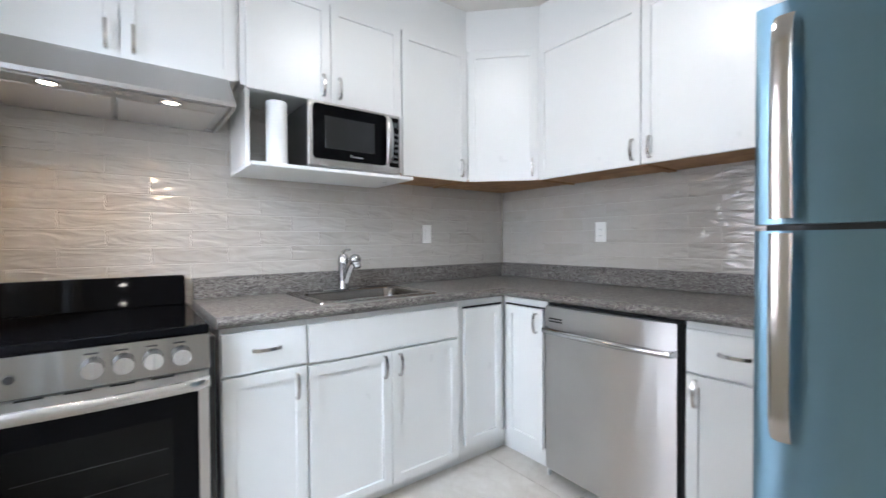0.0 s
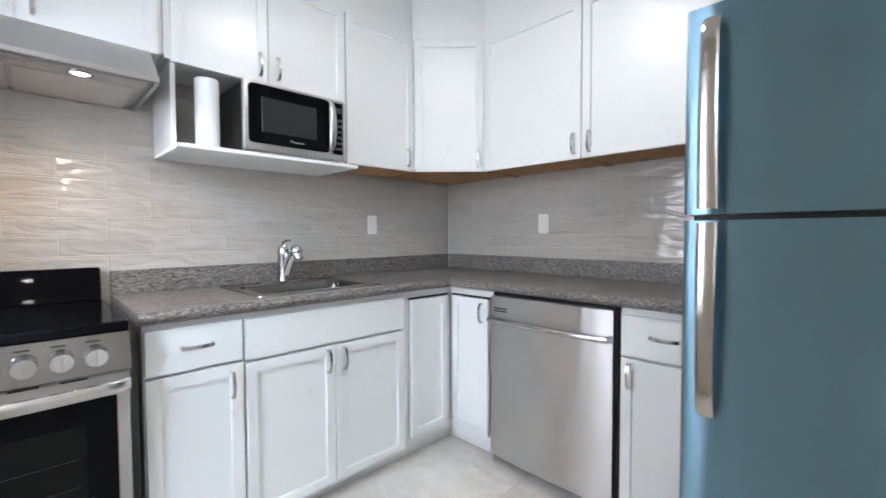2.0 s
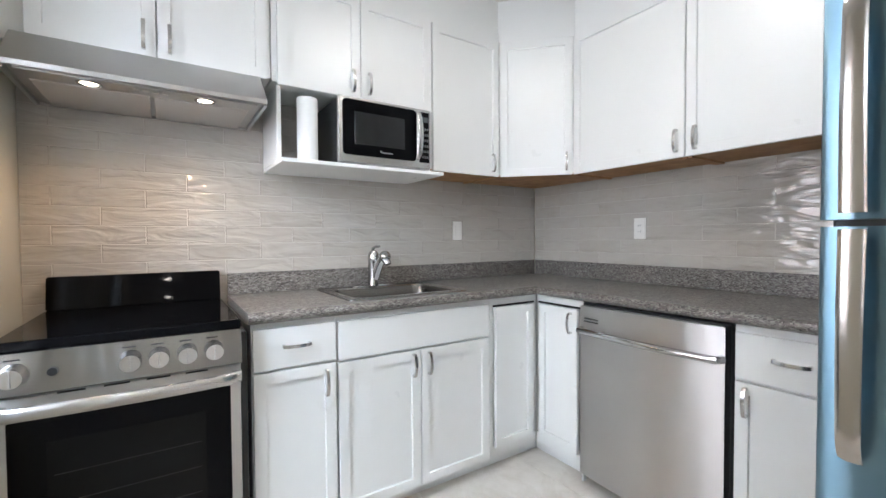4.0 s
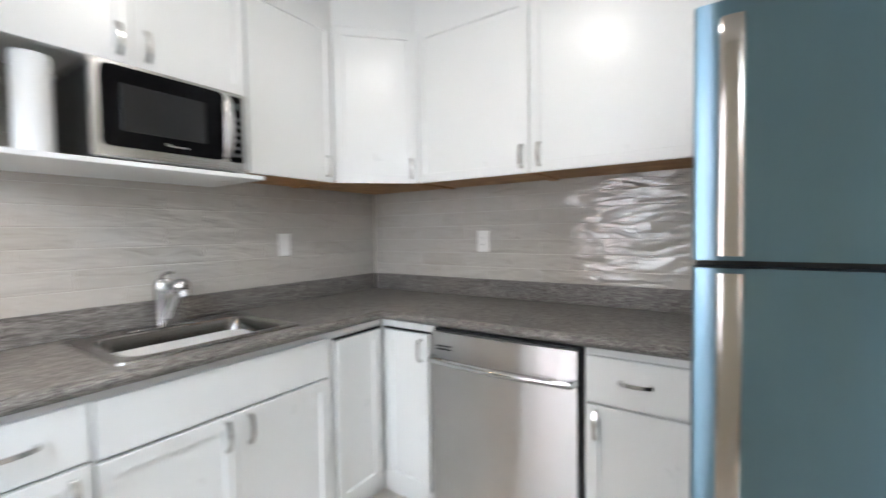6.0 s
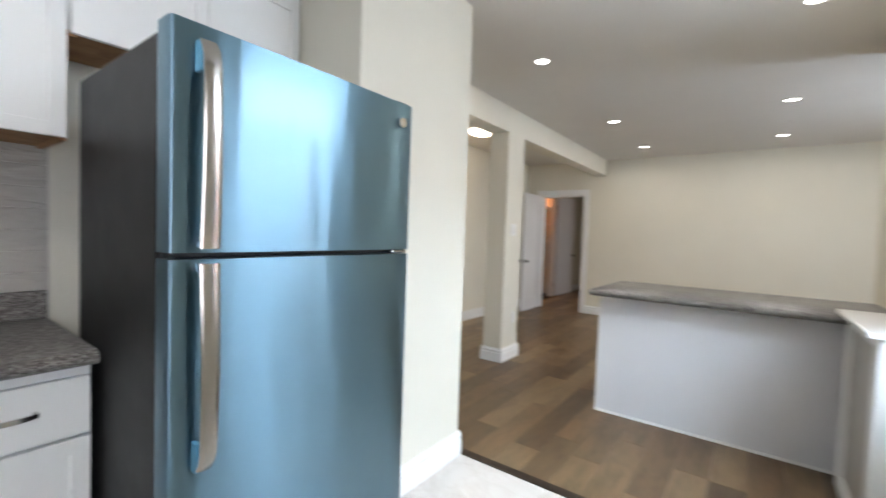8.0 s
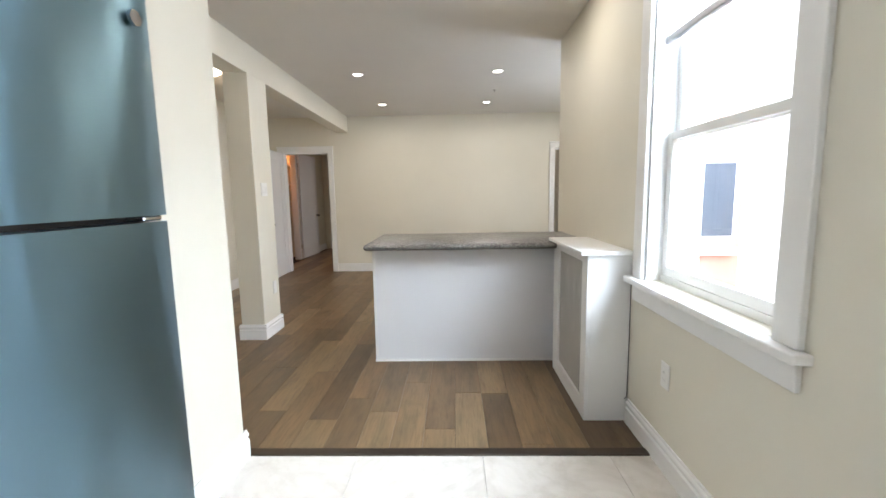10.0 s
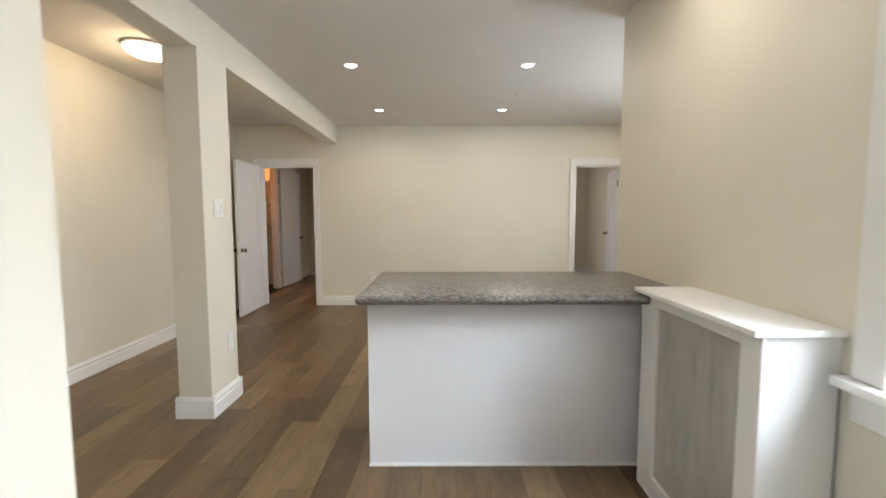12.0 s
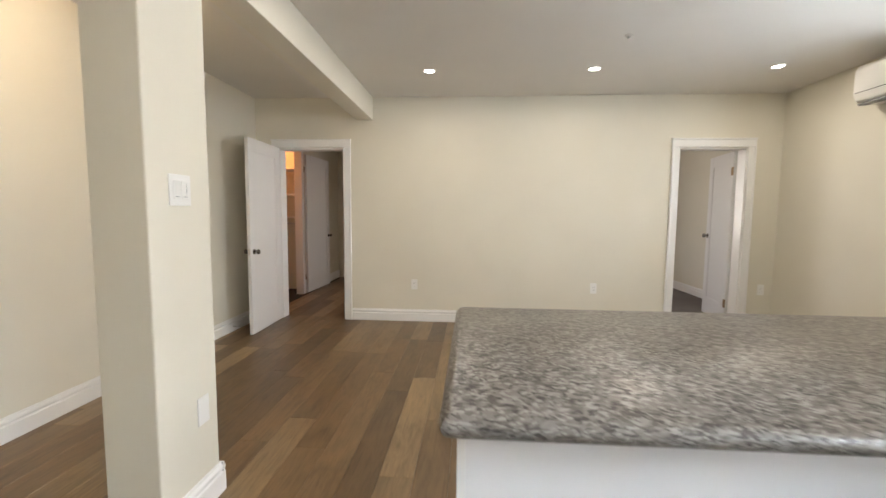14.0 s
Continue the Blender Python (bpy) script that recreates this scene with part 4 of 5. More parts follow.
# corner wall cabinet with a slanting door
c = thing("corner_wall_cabinet", pose(-0.3, -0.3, 0), "white shaker corner wall cabinet with angled door", "cabinet", UP)
bm = bmesh.new()
prism(bm, [(-0.612 + 0.3, 0.289), (0.289, 0.289), (0.289, -0.612 + 0.3), (-UD + 0.3, -0.612 + 0.3), (-0.612 + 0.3, -UD + 0.3)], "z", UB + 0.012, UT)
part("body", bm, CABINET, c)
bm = bmesh.new()
prism(bm, [(-0.61 + 0.3, 0.289), (0.289, 0.289), (0.289, -0.61 + 0.3), (-UD + 0.304, -0.61 + 0.3), (-0.61 + 0.3, -UD + 0.304)], "z", UB + 0.002, UB + 0.0118)
part("underside", bm, RAWWOOD, c, "unpainted wooden underside")
p0, p1 = Vector((-0.612 + 0.3, -UD + 0.3, 0)), Vector((-UD + 0.3, -0.612 + 0.3, 0))
wd = (p1 - p0).length
md = Matrix.Translation(p0) @ pose(0, 0, 0, 0, 0, -45)
bm, hb = bmesh.new(), bmesh.new()
shaker(bm, 0.012, wd - 0.012, UB, UT - 0.006, -0.021)
pull(hb, (wd - 0.045, -0.021, UB + 0.072), "z")
for q in (bm, hb):
    bmesh.ops.transform(q, matrix=md, verts=q.verts)
d = part("door", bm, CABINET, c)
part("handle", hb, PULL, d, "arched satin metal pull", True)

c = thing("wall_cabinet", at_b(-0.614), "wide white shaker wall cabinet over the dishwasher", "cabinet", UP)
w = 0.602
upper(c, w, UB, UT, ((0.004, w - 0.002, w - 0.034),))
c = thing("wall_cabinet", at_b(-1.217), "wide white shaker wall cabinet next to the fridge", "cabinet", UP)
w = 0.63
upper(c, w, UB, UT, ((0.003, w - 0.004, 0.046),))
c = thing("fridge_cabinet", at_b(-1.848), "short white shaker double-door cabinet above the fridge", "cabinet", UP)
w = -1.848 - STUB_N - 0.002
upper(c, w, 1.84, UT, ((0.005, w / 2 - 0.002, w / 2 - 0.034), (w / 2 + 0.002, w - 0.012, w / 2 + 0.034)))

# ---- range hood ----
hood = thing("range_hood", pose(-2.616, 0, 0.016), "brushed stainless under-cabinet range hood, two lamps lit", "range hood")
w = 0.728
bm = bmesh.new()
prism(bm, [(-0.012, 1.662), (-0.012, 1.808), (-0.335, 1.808), (-0.47, 1.679), (-0.47, 1.662), (-0.455, 1.662), (-0.455, 1.67), (-0.03, 1.67), (-0.03, 1.662)], "x", 0, w)
bmesh.ops.bevel(bm, geom=[e for e in bm.edges if e.calc_length() > 0.1], offset=0.0015, segments=1, affect="EDGES")
part("canopy", bm, HOODSTEEL, hood)
part("end_plate", boxes((0.0005, 0.012, -0.455, -0.03, 1.655, 1.6695)), HOODSTEEL, hood)
part("end_plate", boxes((w - 0.012, w - 0.0005, -0.455, -0.03, 1.655, 1.6695)), HOODSTEEL, hood)
part("control_strip", boxes((0.03, w - 0.03, -0.452, -0.365, 1.657, 1.6695), bevel=0.002), HOODSTEEL, hood)
for a, c2 in ((0.05, w / 2 - 0.006), (w / 2 + 0.006, w - 0.05)):
    part("filter", boxes((a, c2, -0.36, -0.05, 1.655, 1.6695), bevel=0.003), FILTER, hood, "grey grease filter")
for k in range(4):
    part("button", boxes((w / 2 - 0.05 + 0.027 * k, w / 2 - 0.032 + 0.027 * k, -0.43, -0.418, 1.653, 1.657), bevel=0.001), NICKEL, hood)
for hx in (-2.416, -2.09):
    bm = bmesh.new()
    lathe(bm, [(0.034, 0), (0.034, -0.003), (0.028, -0.004), (0.026, -0.001)], (hx + 2.616, -0.41, 1.6568), 24)
    ring = part("lamp_ring", bm, CHROME, hood, "", True)
    bm = bmesh.new()
    lathe(bm, [(0.025, 0.0), (0.02, -0.0015), (0.004, -0.002)], (hx + 2.616, -0.41, 1.6562), 20)
    part("lamp_lens", bm, LITHOOD, ring, "lit warm lamp lens", True)

# ---- stove ----
stove = thing("stove", pose(-2.604, 0, 0.008), "stainless electric range with black glass top and oven", "stove")
w = 0.588
part("body", boxes((0.002, w - 0.002, -0.60, -0.03, 0.03, 0.868)), BLACK, stove)
part("cooktop", boxes((0, w, -0.655, -0.012, 0.869, 0.897), bevel=0.006, seg=2), GLASSBLACK, stove, "black glass cooktop")
bm = bmesh.new()
prism(bm, [(-0.012, 0.8975), (-0.012, 1.022), (-0.055, 1.022), (-0.075, 0.8975)], "x", 0.006, w - 0.006)
bmesh.ops.bevel(bm, geom=list(bm.edges), offset=0.004, segments=2, affect="EDGES")
part("backguard", bm, GLASSBLACK, stove, "black glass backguard")
bm = bmesh.new()
prism(bm, [(-0.601, 0.754), (-0.665, 0.754), (-0.650, 0.8685), (-0.601, 0.8685)], "x", 0.0, w)
bmesh.ops.bevel(bm, geom=list(bm.edges), offset=0.003, segments=1, affect="EDGES")
part("control_panel", bm, PANELSTEEL, stove, "brushed steel control panel")
for kx in (-2.548, -2.303, -2.234, -2.162, -2.09):
    x = kx + 2.597
    bm = bmesh.new()
    rod(bm, (x, -0.656, 0.813), (x, -0.664, 0.812), 0.027, 0.026, 24)
    rod(bm, (x, -0.664, 0.812), (x, -0.698, 0.809), 0.0265, 0.0245, 24)
    box(bm, x - 0.0022, x + 0.0022, -0.7015, -0.69, 0.788, 0.833, bevel=0.001)
    part("knob", bm, KNOBSTEEL, stove, "silver control knob", True)
    part("mark", boxes((x - 0.02, x + 0.012, -0.6553, -0.6525, 0.847, 0.8505)), BLACK, stove)
bm = bmesh.new()
rod(bm, (0.125, -0.655, 0.81), (0.125, -0.668, 0.809), 0.011, None, 18)
part("button", bm, BLACK, stove, "small black button", True)
part("oven_door", boxes((0.003, w - 0.003, -0.645, -0.602, 0.16, 0.748), bevel=0.004), STEEL, stove, "brushed steel oven door")
part("window", boxes((0.028, w - 0.034, -0.649, -0.6455, 0.19, 0.682), bevel=0.001), GLASSBLACK, bpy.data.objects["oven_door"], "dark oven glass")
part("inner_glass", boxes((0.105, w - 0.105, -0.6502, -0.6492, 0.25, 0.615), bevel=0.0004), material("oven_inner_glass", (0.005, 0.0049, 0.0047), 0.08, 0, Specular_IOR_Level=0.14), bpy.data.objects["oven_door"], "see-through inner oven glass")
RACK = material("rack_wire", (0.022, 0.022, 0.021), 0.4, 0.4)
for z in (0.36, 0.44, 0.52):
    part("rack", boxes((0.12, w - 0.12, -0.6508, -0.6503, z, z + 0.0025)), RACK, bpy.data.objects["oven_door"], "faint oven rack behind glass")
bm = bmesh.new()
rows = []
for k in range(15):
    u = k / 14
    out = 0.692 + 0.016 * math.sin(math.pi * u) - (0.018 if k in (0, 14) else 0)
    rows.append([bm.verts.new((0.004 + (w - 0.008) * u, -out + 0.009 * math.cos(radians(a)), 0.716 + 0.019 * math.sin(radians(a)))) for a in range(0, 360, 30)])
for a, c2 in zip(rows, rows[1:]):
    for k in range(12):
        bm.faces.new((a[k], a[(k + 1) % 12], c2[(k + 1) % 12], c2[k]))
bm.faces.new(rows[0])
bm.faces.new(rows[-1][::-1])
for x in (0.018, w - 0.018):
    box(bm, x - 0.012, x + 0.012, -0.69, -0.644, 0.704, 0.728, bevel=0.003)
part("handle", bm, SILVER, bpy.data.objects["oven_door"], "bowed flat steel bar handle", True)
# black filler block added to darken the shaded gap between stove and cabinet
part("side_panel", boxes((w + 0.0005, w + 0.02, -0.628, -0.05, 0.03, 0.85), bevel=0.002), BLACK, stove, "black filler standing in for the gap's shade")
part("drawer", boxes((0.003, w - 0.003, -0.64, -0.602, 0.045, 0.152), bevel=0.004), STEEL, stove)
for k in range(4):
    part("vent", boxes((0.13 + 0.1 * k, 0.19 + 0.1 * k, -0.648, -0.6452, 0.742, 0.747)), BLACK, bpy.data.objects["oven_door"])
for x in (0.05, w - 0.05):
    for y in (-0.56, -0.08):
        bm = bmesh.new()
        rod(bm, (x, y, 0), (x, y, 0.031), 0.018)
        part("foot", bm, BLACK, stove)

# ---- microwave and towel roll ----
mw = thing("microwave", at_a(-1.585), "stainless microwave with black glass door on the shelf", "microwave")
w = 0.472
part("body", boxes((0.004, w - 0.004, -0.36, -0.03, 1.51, 1.795), bevel=0.004), BLACK, mw, "dark metal case")
part("front_frame", boxes((0, w, -0.385, -0.361, 1.507, 1.799), bevel=0.006, seg=2), SILVER, mw, "brushed steel front frame")
bm = bmesh.new()
prism(bm, rounded(0.185, 0.122, 0.02, 5, 0.206, 1.664), "y", -0.389, -0.3855)
part("door_glass", bm, GLASSBLACK, mw, "black glass door")
part("window", boxes((0.075, 0.325, -0.3905, -0.3893, 1.59, 1.735), bevel=0.0006), material("dotted_window", (0.012, 0.012, 0.013), 0.16), mw, "grey see-through window")
part("control_panel", boxes((0.409, w - 0.010, -0.389, -0.3855, 1.54, 1.784), bevel=0.001), GLASSBLACK, mw, "black keypad panel")
part("display", boxes((0.418, w - 0.018, -0.3902, -0.3892, 1.735, 1.76)), material("grey_display", (0.06, 0.07, 0.07), 0.15), mw)
KEY = material("key_grey", (0.09, 0.09, 0.09), 0.5)
for r in range(6):
    for k in range(3):
        part("key", boxes((0.421 + 0.0135 * k, 0.430 + 0.0135 * k, -0.3900, -0.3892, 1.56 + 0.027 * r, 1.572 + 0.027 * r)), KEY, mw)
bm = bmesh.new()
rows = []
for k in range(13):
    u = k / 12
    out = 0.404 + 0.018 * math.sin(math.pi * u) - (0.012 if k in (0, 12) else 0)
    half = 0.012 + 0.004 * math.sin(math.pi * u)
    rows.append([bm.verts.new((0.395 + half * math.cos(radians(a)), -out + 0.006 * math.sin(radians(a)), 1.552 + 0.232 * u)) for a in range(0, 360, 30)])
for a, c2 in zip(rows, rows[1:]):
    for k in range(12):
        bm.faces.new((a[k], a[(k + 1) % 12], c2[(k + 1) % 12], c2[k]))
bm.faces.new(rows[0])
bm.faces.new(rows[-1][::-1])
for z in (1.562, 1.774):
    box(bm, 0.386, 0.404, -0.402, -0.3862, z - 0.008, z + 0.008, bevel=0.002)
part("handle", bm, SILVER, mw, "wide bowed silver handle", True)
part("logo", boxes((0.205, 0.262, -0.3905, -0.3892, 1.561, 1.566), (0.198, 0.206, -0.3905, -0.3892, 1.563, 1.572)), CHROME, mw, "small silver maker's mark")
for x in (0.04, w - 0.04):
    for y in (-0.33, -0.07):
        bm = bmesh.new()
        rod(bm, (x, y, 1.4982), (x, y, 1.511), 0.012)
        part("foot", bm, BLACK, mw)
roll = thing("paper_towel_roll", pose(-1.69, -0.29, 1.4982), "upright white paper towel roll beside the microwave", "paper towel")
bm = bmesh.new()
lathe(bm, [(0.02, 0.0), (0.043, 0.0), (0.044, 0.004), (0.044, 0.28), (0.042, 0.284), (0.02, 0.284), (0.019, 0.274)], (0, 0, 0), 40)
part("paper", bm, PAPER, roll, "", True)
bm = bmesh.new()
lathe(bm, [(0.019, 0.001), (0.019, 0.282), (0.017, 0.282), (0.017, 0.001)], (0, 0, 0), 24)
part("core", bm, RAWWOOD, roll, "cardboard core", True)

# ---- fridge ----
FX, FY0, FY1 = -1.048, -1.860, -2.628
fr = thing("fridge", pose(FX, FY0, 0, 0, 0, -90), "blue film-covered steel top-freezer refrigerator", "refrigerator")
w = FY0 - FY1
dep = 0.067
part("body", boxes((0.004, w - 0.004, dep + 0.012, 0.68, 0.04, 1.69), bevel=0.006), FRIDGESIDE, fr, "dark grey textured case")
part("gasket", boxes((0.012, w - 0.012, dep, dep + 0.0115, 0.06, 1.685)), BLACK, fr, "black door gasket")


def fridge_door(z0, z1, name):
    bm = bmesh.new()
    n2 = 14
    out = [(0.0, dep)] + [(0.0, 0.014), (0.004, 0.005)]
    for k in range(n2 + 1):
        u = k / n2
        out.append((0.012 + u * (w - 0.024), 0.002 - 0.003 * math.sin(math.pi * u)))
    out += [(w - 0.004, 0.005), (w, 0.014), (w, dep)]
    prism(bm, out, "z", z0, z1)
    return part(name, bm, FILM, fr, "blue protective film over steel", True)


upper_door = fridge_door(1.203, 1.704, "freezer_door")
lower_door = fridge_door(0.075, 1.188, "fridge_door")
part("base_grille", boxes((0.02, w - 0.02, 0.04, 0.075, 0.012, 0.068)), BLACK, fr)
for x in (0.06, w - 0.06):
    for y in (0.12, 0.6):
        bm = bmesh.new()
        rod(bm, (x, y, 0), (x, y, 0.042), 0.02)
        part("foot", bm, BLACK, fr)


def flat_handle(parent, z0, z1, up):
    """A long bowed strip; up: fixed low by the gap and high on the door."""
    bm = bmesh.new()
    xc, hw2 = 0.064, 0.0215
    rows = []
    n2 = 20
    for k in range(n2 + 1):
        u = k / n2
        z = z0 + (z1 - z0) * u
        end = u if up else 1 - u
        o = -0.046 - 0.008 * math.sin(math.pi * end)
        o += 0.020 * max(0, (end - 0.9) / 0.1) ** 2
        wide = hw2 * (1 - 0.12 * end)
        ring = []
        for a in range(0, 181, 30):
            ring.append((xc - wide * math.cos(radians(a)), o - 0.004 * math.sin(radians(a))))
        ring += [(xc + wide * 0.8, o + 0.005), (xc - wide * 0.8, o + 0.005)]
        rows.append([bm.verts.new((x, y, z)) for x, y in ring])
    m2 = len(rows[0])
    for a, c2 in zip(rows, rows[1:]):
        for k in range(m2):
            bm.faces.new((a[k], a[(k + 1) % m2], c2[(k + 1) % m2], c2[k]))
    bm.faces.new(rows[0][::-1])
    bm.faces.new(rows[-1])
    bar_part = part("handle", bm, bpy.data.materials.get("handle_steel") or material("handle_steel", (0.50, 0.465, 0.43), 0.2, 1.0), parent, "long flat polished steel handle", True)
    near, far = (z0, z1) if up else (z1, z0)
    s2 = 1 if up else -1
    for zz, ln in ((near, 0.02), (far - s2 * 0.06, 0.035)):
        part("standoff", boxes((xc - 0.012, xc + 0.012, -0.042, -0.004, min(zz, zz + s2 * ln), max(zz, zz + s2 * ln)), bevel=0.003), CHROME, bar_part)


flat_handle(upper_door, 1.214, 1.662, True)
flat_handle(lower_door, 0.715, 1.182, False)
for parent, z in ((lower_door, 0.735), (upper_door, 1.615)):
    part("film_scrap", boxes((0.046, 0.056, -0.03, -0.006, z - 0.02, z + 0.045)), material("blue_film", (0.10, 0.28, 0.42), 0.3), parent, "loose scrap of blue film")
bm = bmesh.new()
rod(bm, (w - 0.062, -0.004, 1.635), (w - 0.062, -0.0115, 1.635), 0.017, None, 24)
part("badge", bm, CHROME, upper_door, "round chrome badge", True)
for z in (1.7, 1.19):
    part("hinge", boxes((w - 0.07, w - 0.01, 0.012, 0.06, z, z + 0.012), bevel=0.003), CHROME if z < 1.5 else FRIDGESIDE, fr)

# ---- plates on the walls ----


def plate(m, kind, label, gang=1):
    root = thing("light_switch" if kind == "switch" else "wall_outlet" if kind == "outlet" else "blank_plate", m, label, "switch" if kind == "switch" else "outlet" if kind == "outlet" else "wall plate")
    pw = 0.035 + 0.023 * (gang - 1)
    part("cover", boxes((-pw, pw, -0.006, 0, -0.058, 0.058), bevel=0.002), PLATE, root)
    for g in range(gang):
        gx = (g - (gang - 1) / 2) * 0.046
        if kind == "switch":
            part("rocker", boxes((gx - 0.016, gx + 0.016, -0.010, -0.0062, -0.033, 0.033), bevel=0.002), PLATE, root)
        elif kind == "outlet":
            part("socket_face", boxes((gx - 0.016, gx + 0.016, -0.0085, -0.0062, -0.033, 0.033), bevel=0.001), PLATE, root)
            part("slot", boxes(*[(gx + sx - 0.001, gx + sx + 0.001, -0.0092, -0.0086, z - 0.004, z + 0.004) for sx in (-0.006, 0.006) for z in (-0.018, 0.016)]), DARK, root)
    return root


plate(pose(-0.692, -0.009, 1.214), "switch", "white rocker switch plate on the tiled wall")
plate(pose(-0.009, -0.814, 1.216, 0, 0, -90), "outlet", "white outlet plate on the tiled wall")
sw2 = thing("light_switch", pose(-0.0735, -5.316, 1.315, 0, 0, -90), "white dimmer switch plate on the column", "switch")
part("cover", boxes((-0.058, 0.058, -0.006, 0, -0.058, 0.058), bevel=0.002), PLATE, sw2)
part("rocker", boxes((-0.041, -0.004, -0.010, -0.0062, -0.034, 0.034), bevel=0.002), PLATE, sw2)
part("dimmer_body", boxes((0.004, 0.041, -0.009, -0.0062, -0.034, 0.034), bevel=0.002), PLATE, sw2)
part("slot", boxes((0.028, 0.031, -0.0096, -0.0091, -0.014, 0.026)), material("slot_grey", (0.3, 0.3, 0.3), 0.6), sw2)
part("slider", boxes((0.024, 0.035, -0.015, -0.0097, 0.010, 0.019), bevel=0.001), PLATE, sw2)
part("mark", boxes((-0.032, -0.012, -0.0108, -0.0101, -0.026, -0.0235)), bpy.data.materials["slot_grey"], sw2)
part("mark", boxes((0.012, 0.032, -0.0098, -0.0091, -0.026, -0.0235)), bpy.data.materials["slot_grey"], sw2)
plate(pose(-0.0735, -5.40, 0.42, 0, 0, -90), "blank", "white blank plate low on the column")
plate(pose(-0.528, FAR + 0.0005, 0.425, 0, 0, 180), "outlet", "white outlet low on the far wall")
plate(pose(-2.53, FAR + 0.0005, 0.42, 0, 0, 180), "outlet", "white outlet low on the far wall")
plate(pose(-4.30, FAR + 0.0005, 0.44, 0, 0, 180), "outlet", "white outlet beside the bedroom doorway")
plate(pose(WALL_W + 0.0005, -3.40, 0.43, 0, 0, 90), "outlet", "white outlet under the window")

# ---- bar ----
BX0, BX1, BF, BB = -1.148, WALL_W + 0.002, -4.648, -5.22
bar = thing("breakfast_bar", pose(-1.9, -5.0, 0), "white panelled breakfast bar with grey speckled top", "breakfast bar")
ox, oy = 1.9, 5.0
part("body", shifted(boxes((BX1, BX0 - 0.008, BB, BF - 0.013, 0.0, 0.8645)), ox, oy), PANEL, bar)
part("front_panel", shifted(boxes((BX1, BX0, BF - 0.0125, BF, 0.0, 0.8645), bevel=0.001), ox, oy), PANEL, bar)
part("end_panel", shifted(boxes((BX0 - 0.0075, BX0 - 0.0005, BB, BF - 0.0128, 0.0, 0.8645)), ox, oy), PANEL, bar)
part("corner_bead", shifted(boxes((BX0 - 0.016, BX0 + 0.002, BF + 0.0002, BF + 0.005, 0.012, 0.8645), bevel=0.001), ox, oy), TRIM, bar)
bm = bmesh.new()
prism(bm, [(BF + 0.0002, 0.0), (BF + 0.011, 0.0), (BF + 0.009, 0.007), (BF + 0.004, 0.012), (BF + 0.0002, 0.013)], "x", BX1, BX0 + 0.004)
part("quarter_round", shifted(bm, ox, oy), TRIM, bar)
TX, TF, TB = -1.12, -4.446, -5.275
R = 0.019
prof = [(0, 0.865)] + [(R * math.sin(math.pi * k / 8) ** 0.7, 0.865 + 0.044 * k / 8) for k in range(1, 8)] + [(0, 0.909)]
bm = bmesh.new()
path = [(BX1, TF - R, 0, 1), (TX - R - 0.008, TF - R, 0, 1), (TX - R - 0.0016, TF - R - 0.0016, 0.85, 0.85), (TX - R, TF - R - 0.008, 1, 0), (TX - R, TB + R + 0.008, 1, 0), (TX - R - 0.0016, TB + R + 0.0016, 0.85, -0.85), (TX - R - 0.008, TB + R, 0, -1), (BX1, TB + R, 0, -1)]
rows = [[bm.verts.new((x + nx * d, y + ny * d, z)) for d, z in prof] for x, y, nx, ny in path]
for a, c2 in zip(rows, rows[1:]):
    for k in range(len(prof) - 1):
        bm.faces.new((a[k], a[k + 1], c2[k + 1], c2[k]))
bm.faces.new([r[-1] for r in rows])
bm.faces.new([r[0] for r in rows][::-1])
bm.faces.new(rows[0])
bm.faces.new(rows[-1][::-1])
part("bar_top", shifted(bm, ox, oy), LAMINATE, bar, "grey speckled laminate top with rolled edge", True)

# ---- radiator cover ----
cov = thing("radiator_cover", pose(-2.58, -4.2, 0), "white radiator cover with perforated metal screen", "radiator cover")
ox, oy = 2.58, 4.2
CX, CN, CS = -2.443, -3.79, -4.52
part("top_board", shifted(boxes((WALL_W + 0.002, -2.405, -4.53, -3.77, 0.915, 0.936), bevel=0.004, seg=2), ox, oy), TRIM, cov)
part("end_panel", shifted(boxes((WALL_W + 0.001, CX - 0.0185, CN - 0.018, CN, 0.0, 0.9145)), ox, oy), TRIM, cov)
fw, fs = 0.09, 0.13
part("end_panel", shifted(boxes((WALL_W + 0.001, CX - 0.0185, CS, CS + 0.018, 0.0, 0.868)), ox, oy), TRIM, cov)
part("front_frame", shifted(boxes((CX - 0.018, CX, CN - fw, CN, 0.0, 0.9145), (CX - 0.018, CX, CS, CS + fs, 0.0, 0.868), (CX - 0.018, CX, CS + 0.05, CN - fw, 0.868, 0.9145), (CX - 0.018, CX, CS + fs, CN - fw, 0.0, 0.10), bevel=0.001), ox, oy), TRIM, cov)
part("screen", shifted(boxes((CX - 0.0165, CX - 0.013, CS + fs - 0.004, CN - fw + 0.004, 0.095, 0.872)), ox, oy), SCREEN, cov, "grey perforated metal screen")
rad = thing("radiator", pose(-2.58, -4.2, 0), "old cast iron radiator inside the cover", "radiator")
for k in range(9):
    y = -0.33 + 0.075 * k
    part("section", boxes((-0.06, 0.04, y - 0.025, y + 0.025, 0.08, 0.72), bevel=0.015, seg=2), material("iron_paint", (0.35, 0.33, 0.31), 0.6) if k == 0 else bpy.data.materials["iron_paint"], rad)
part("pipe", boxes((-0.03, 0.01, -0.33, 0.27, 0.0, 0.0795)), bpy.data.materials["iron_paint"], rad)
bm = bmesh.new()
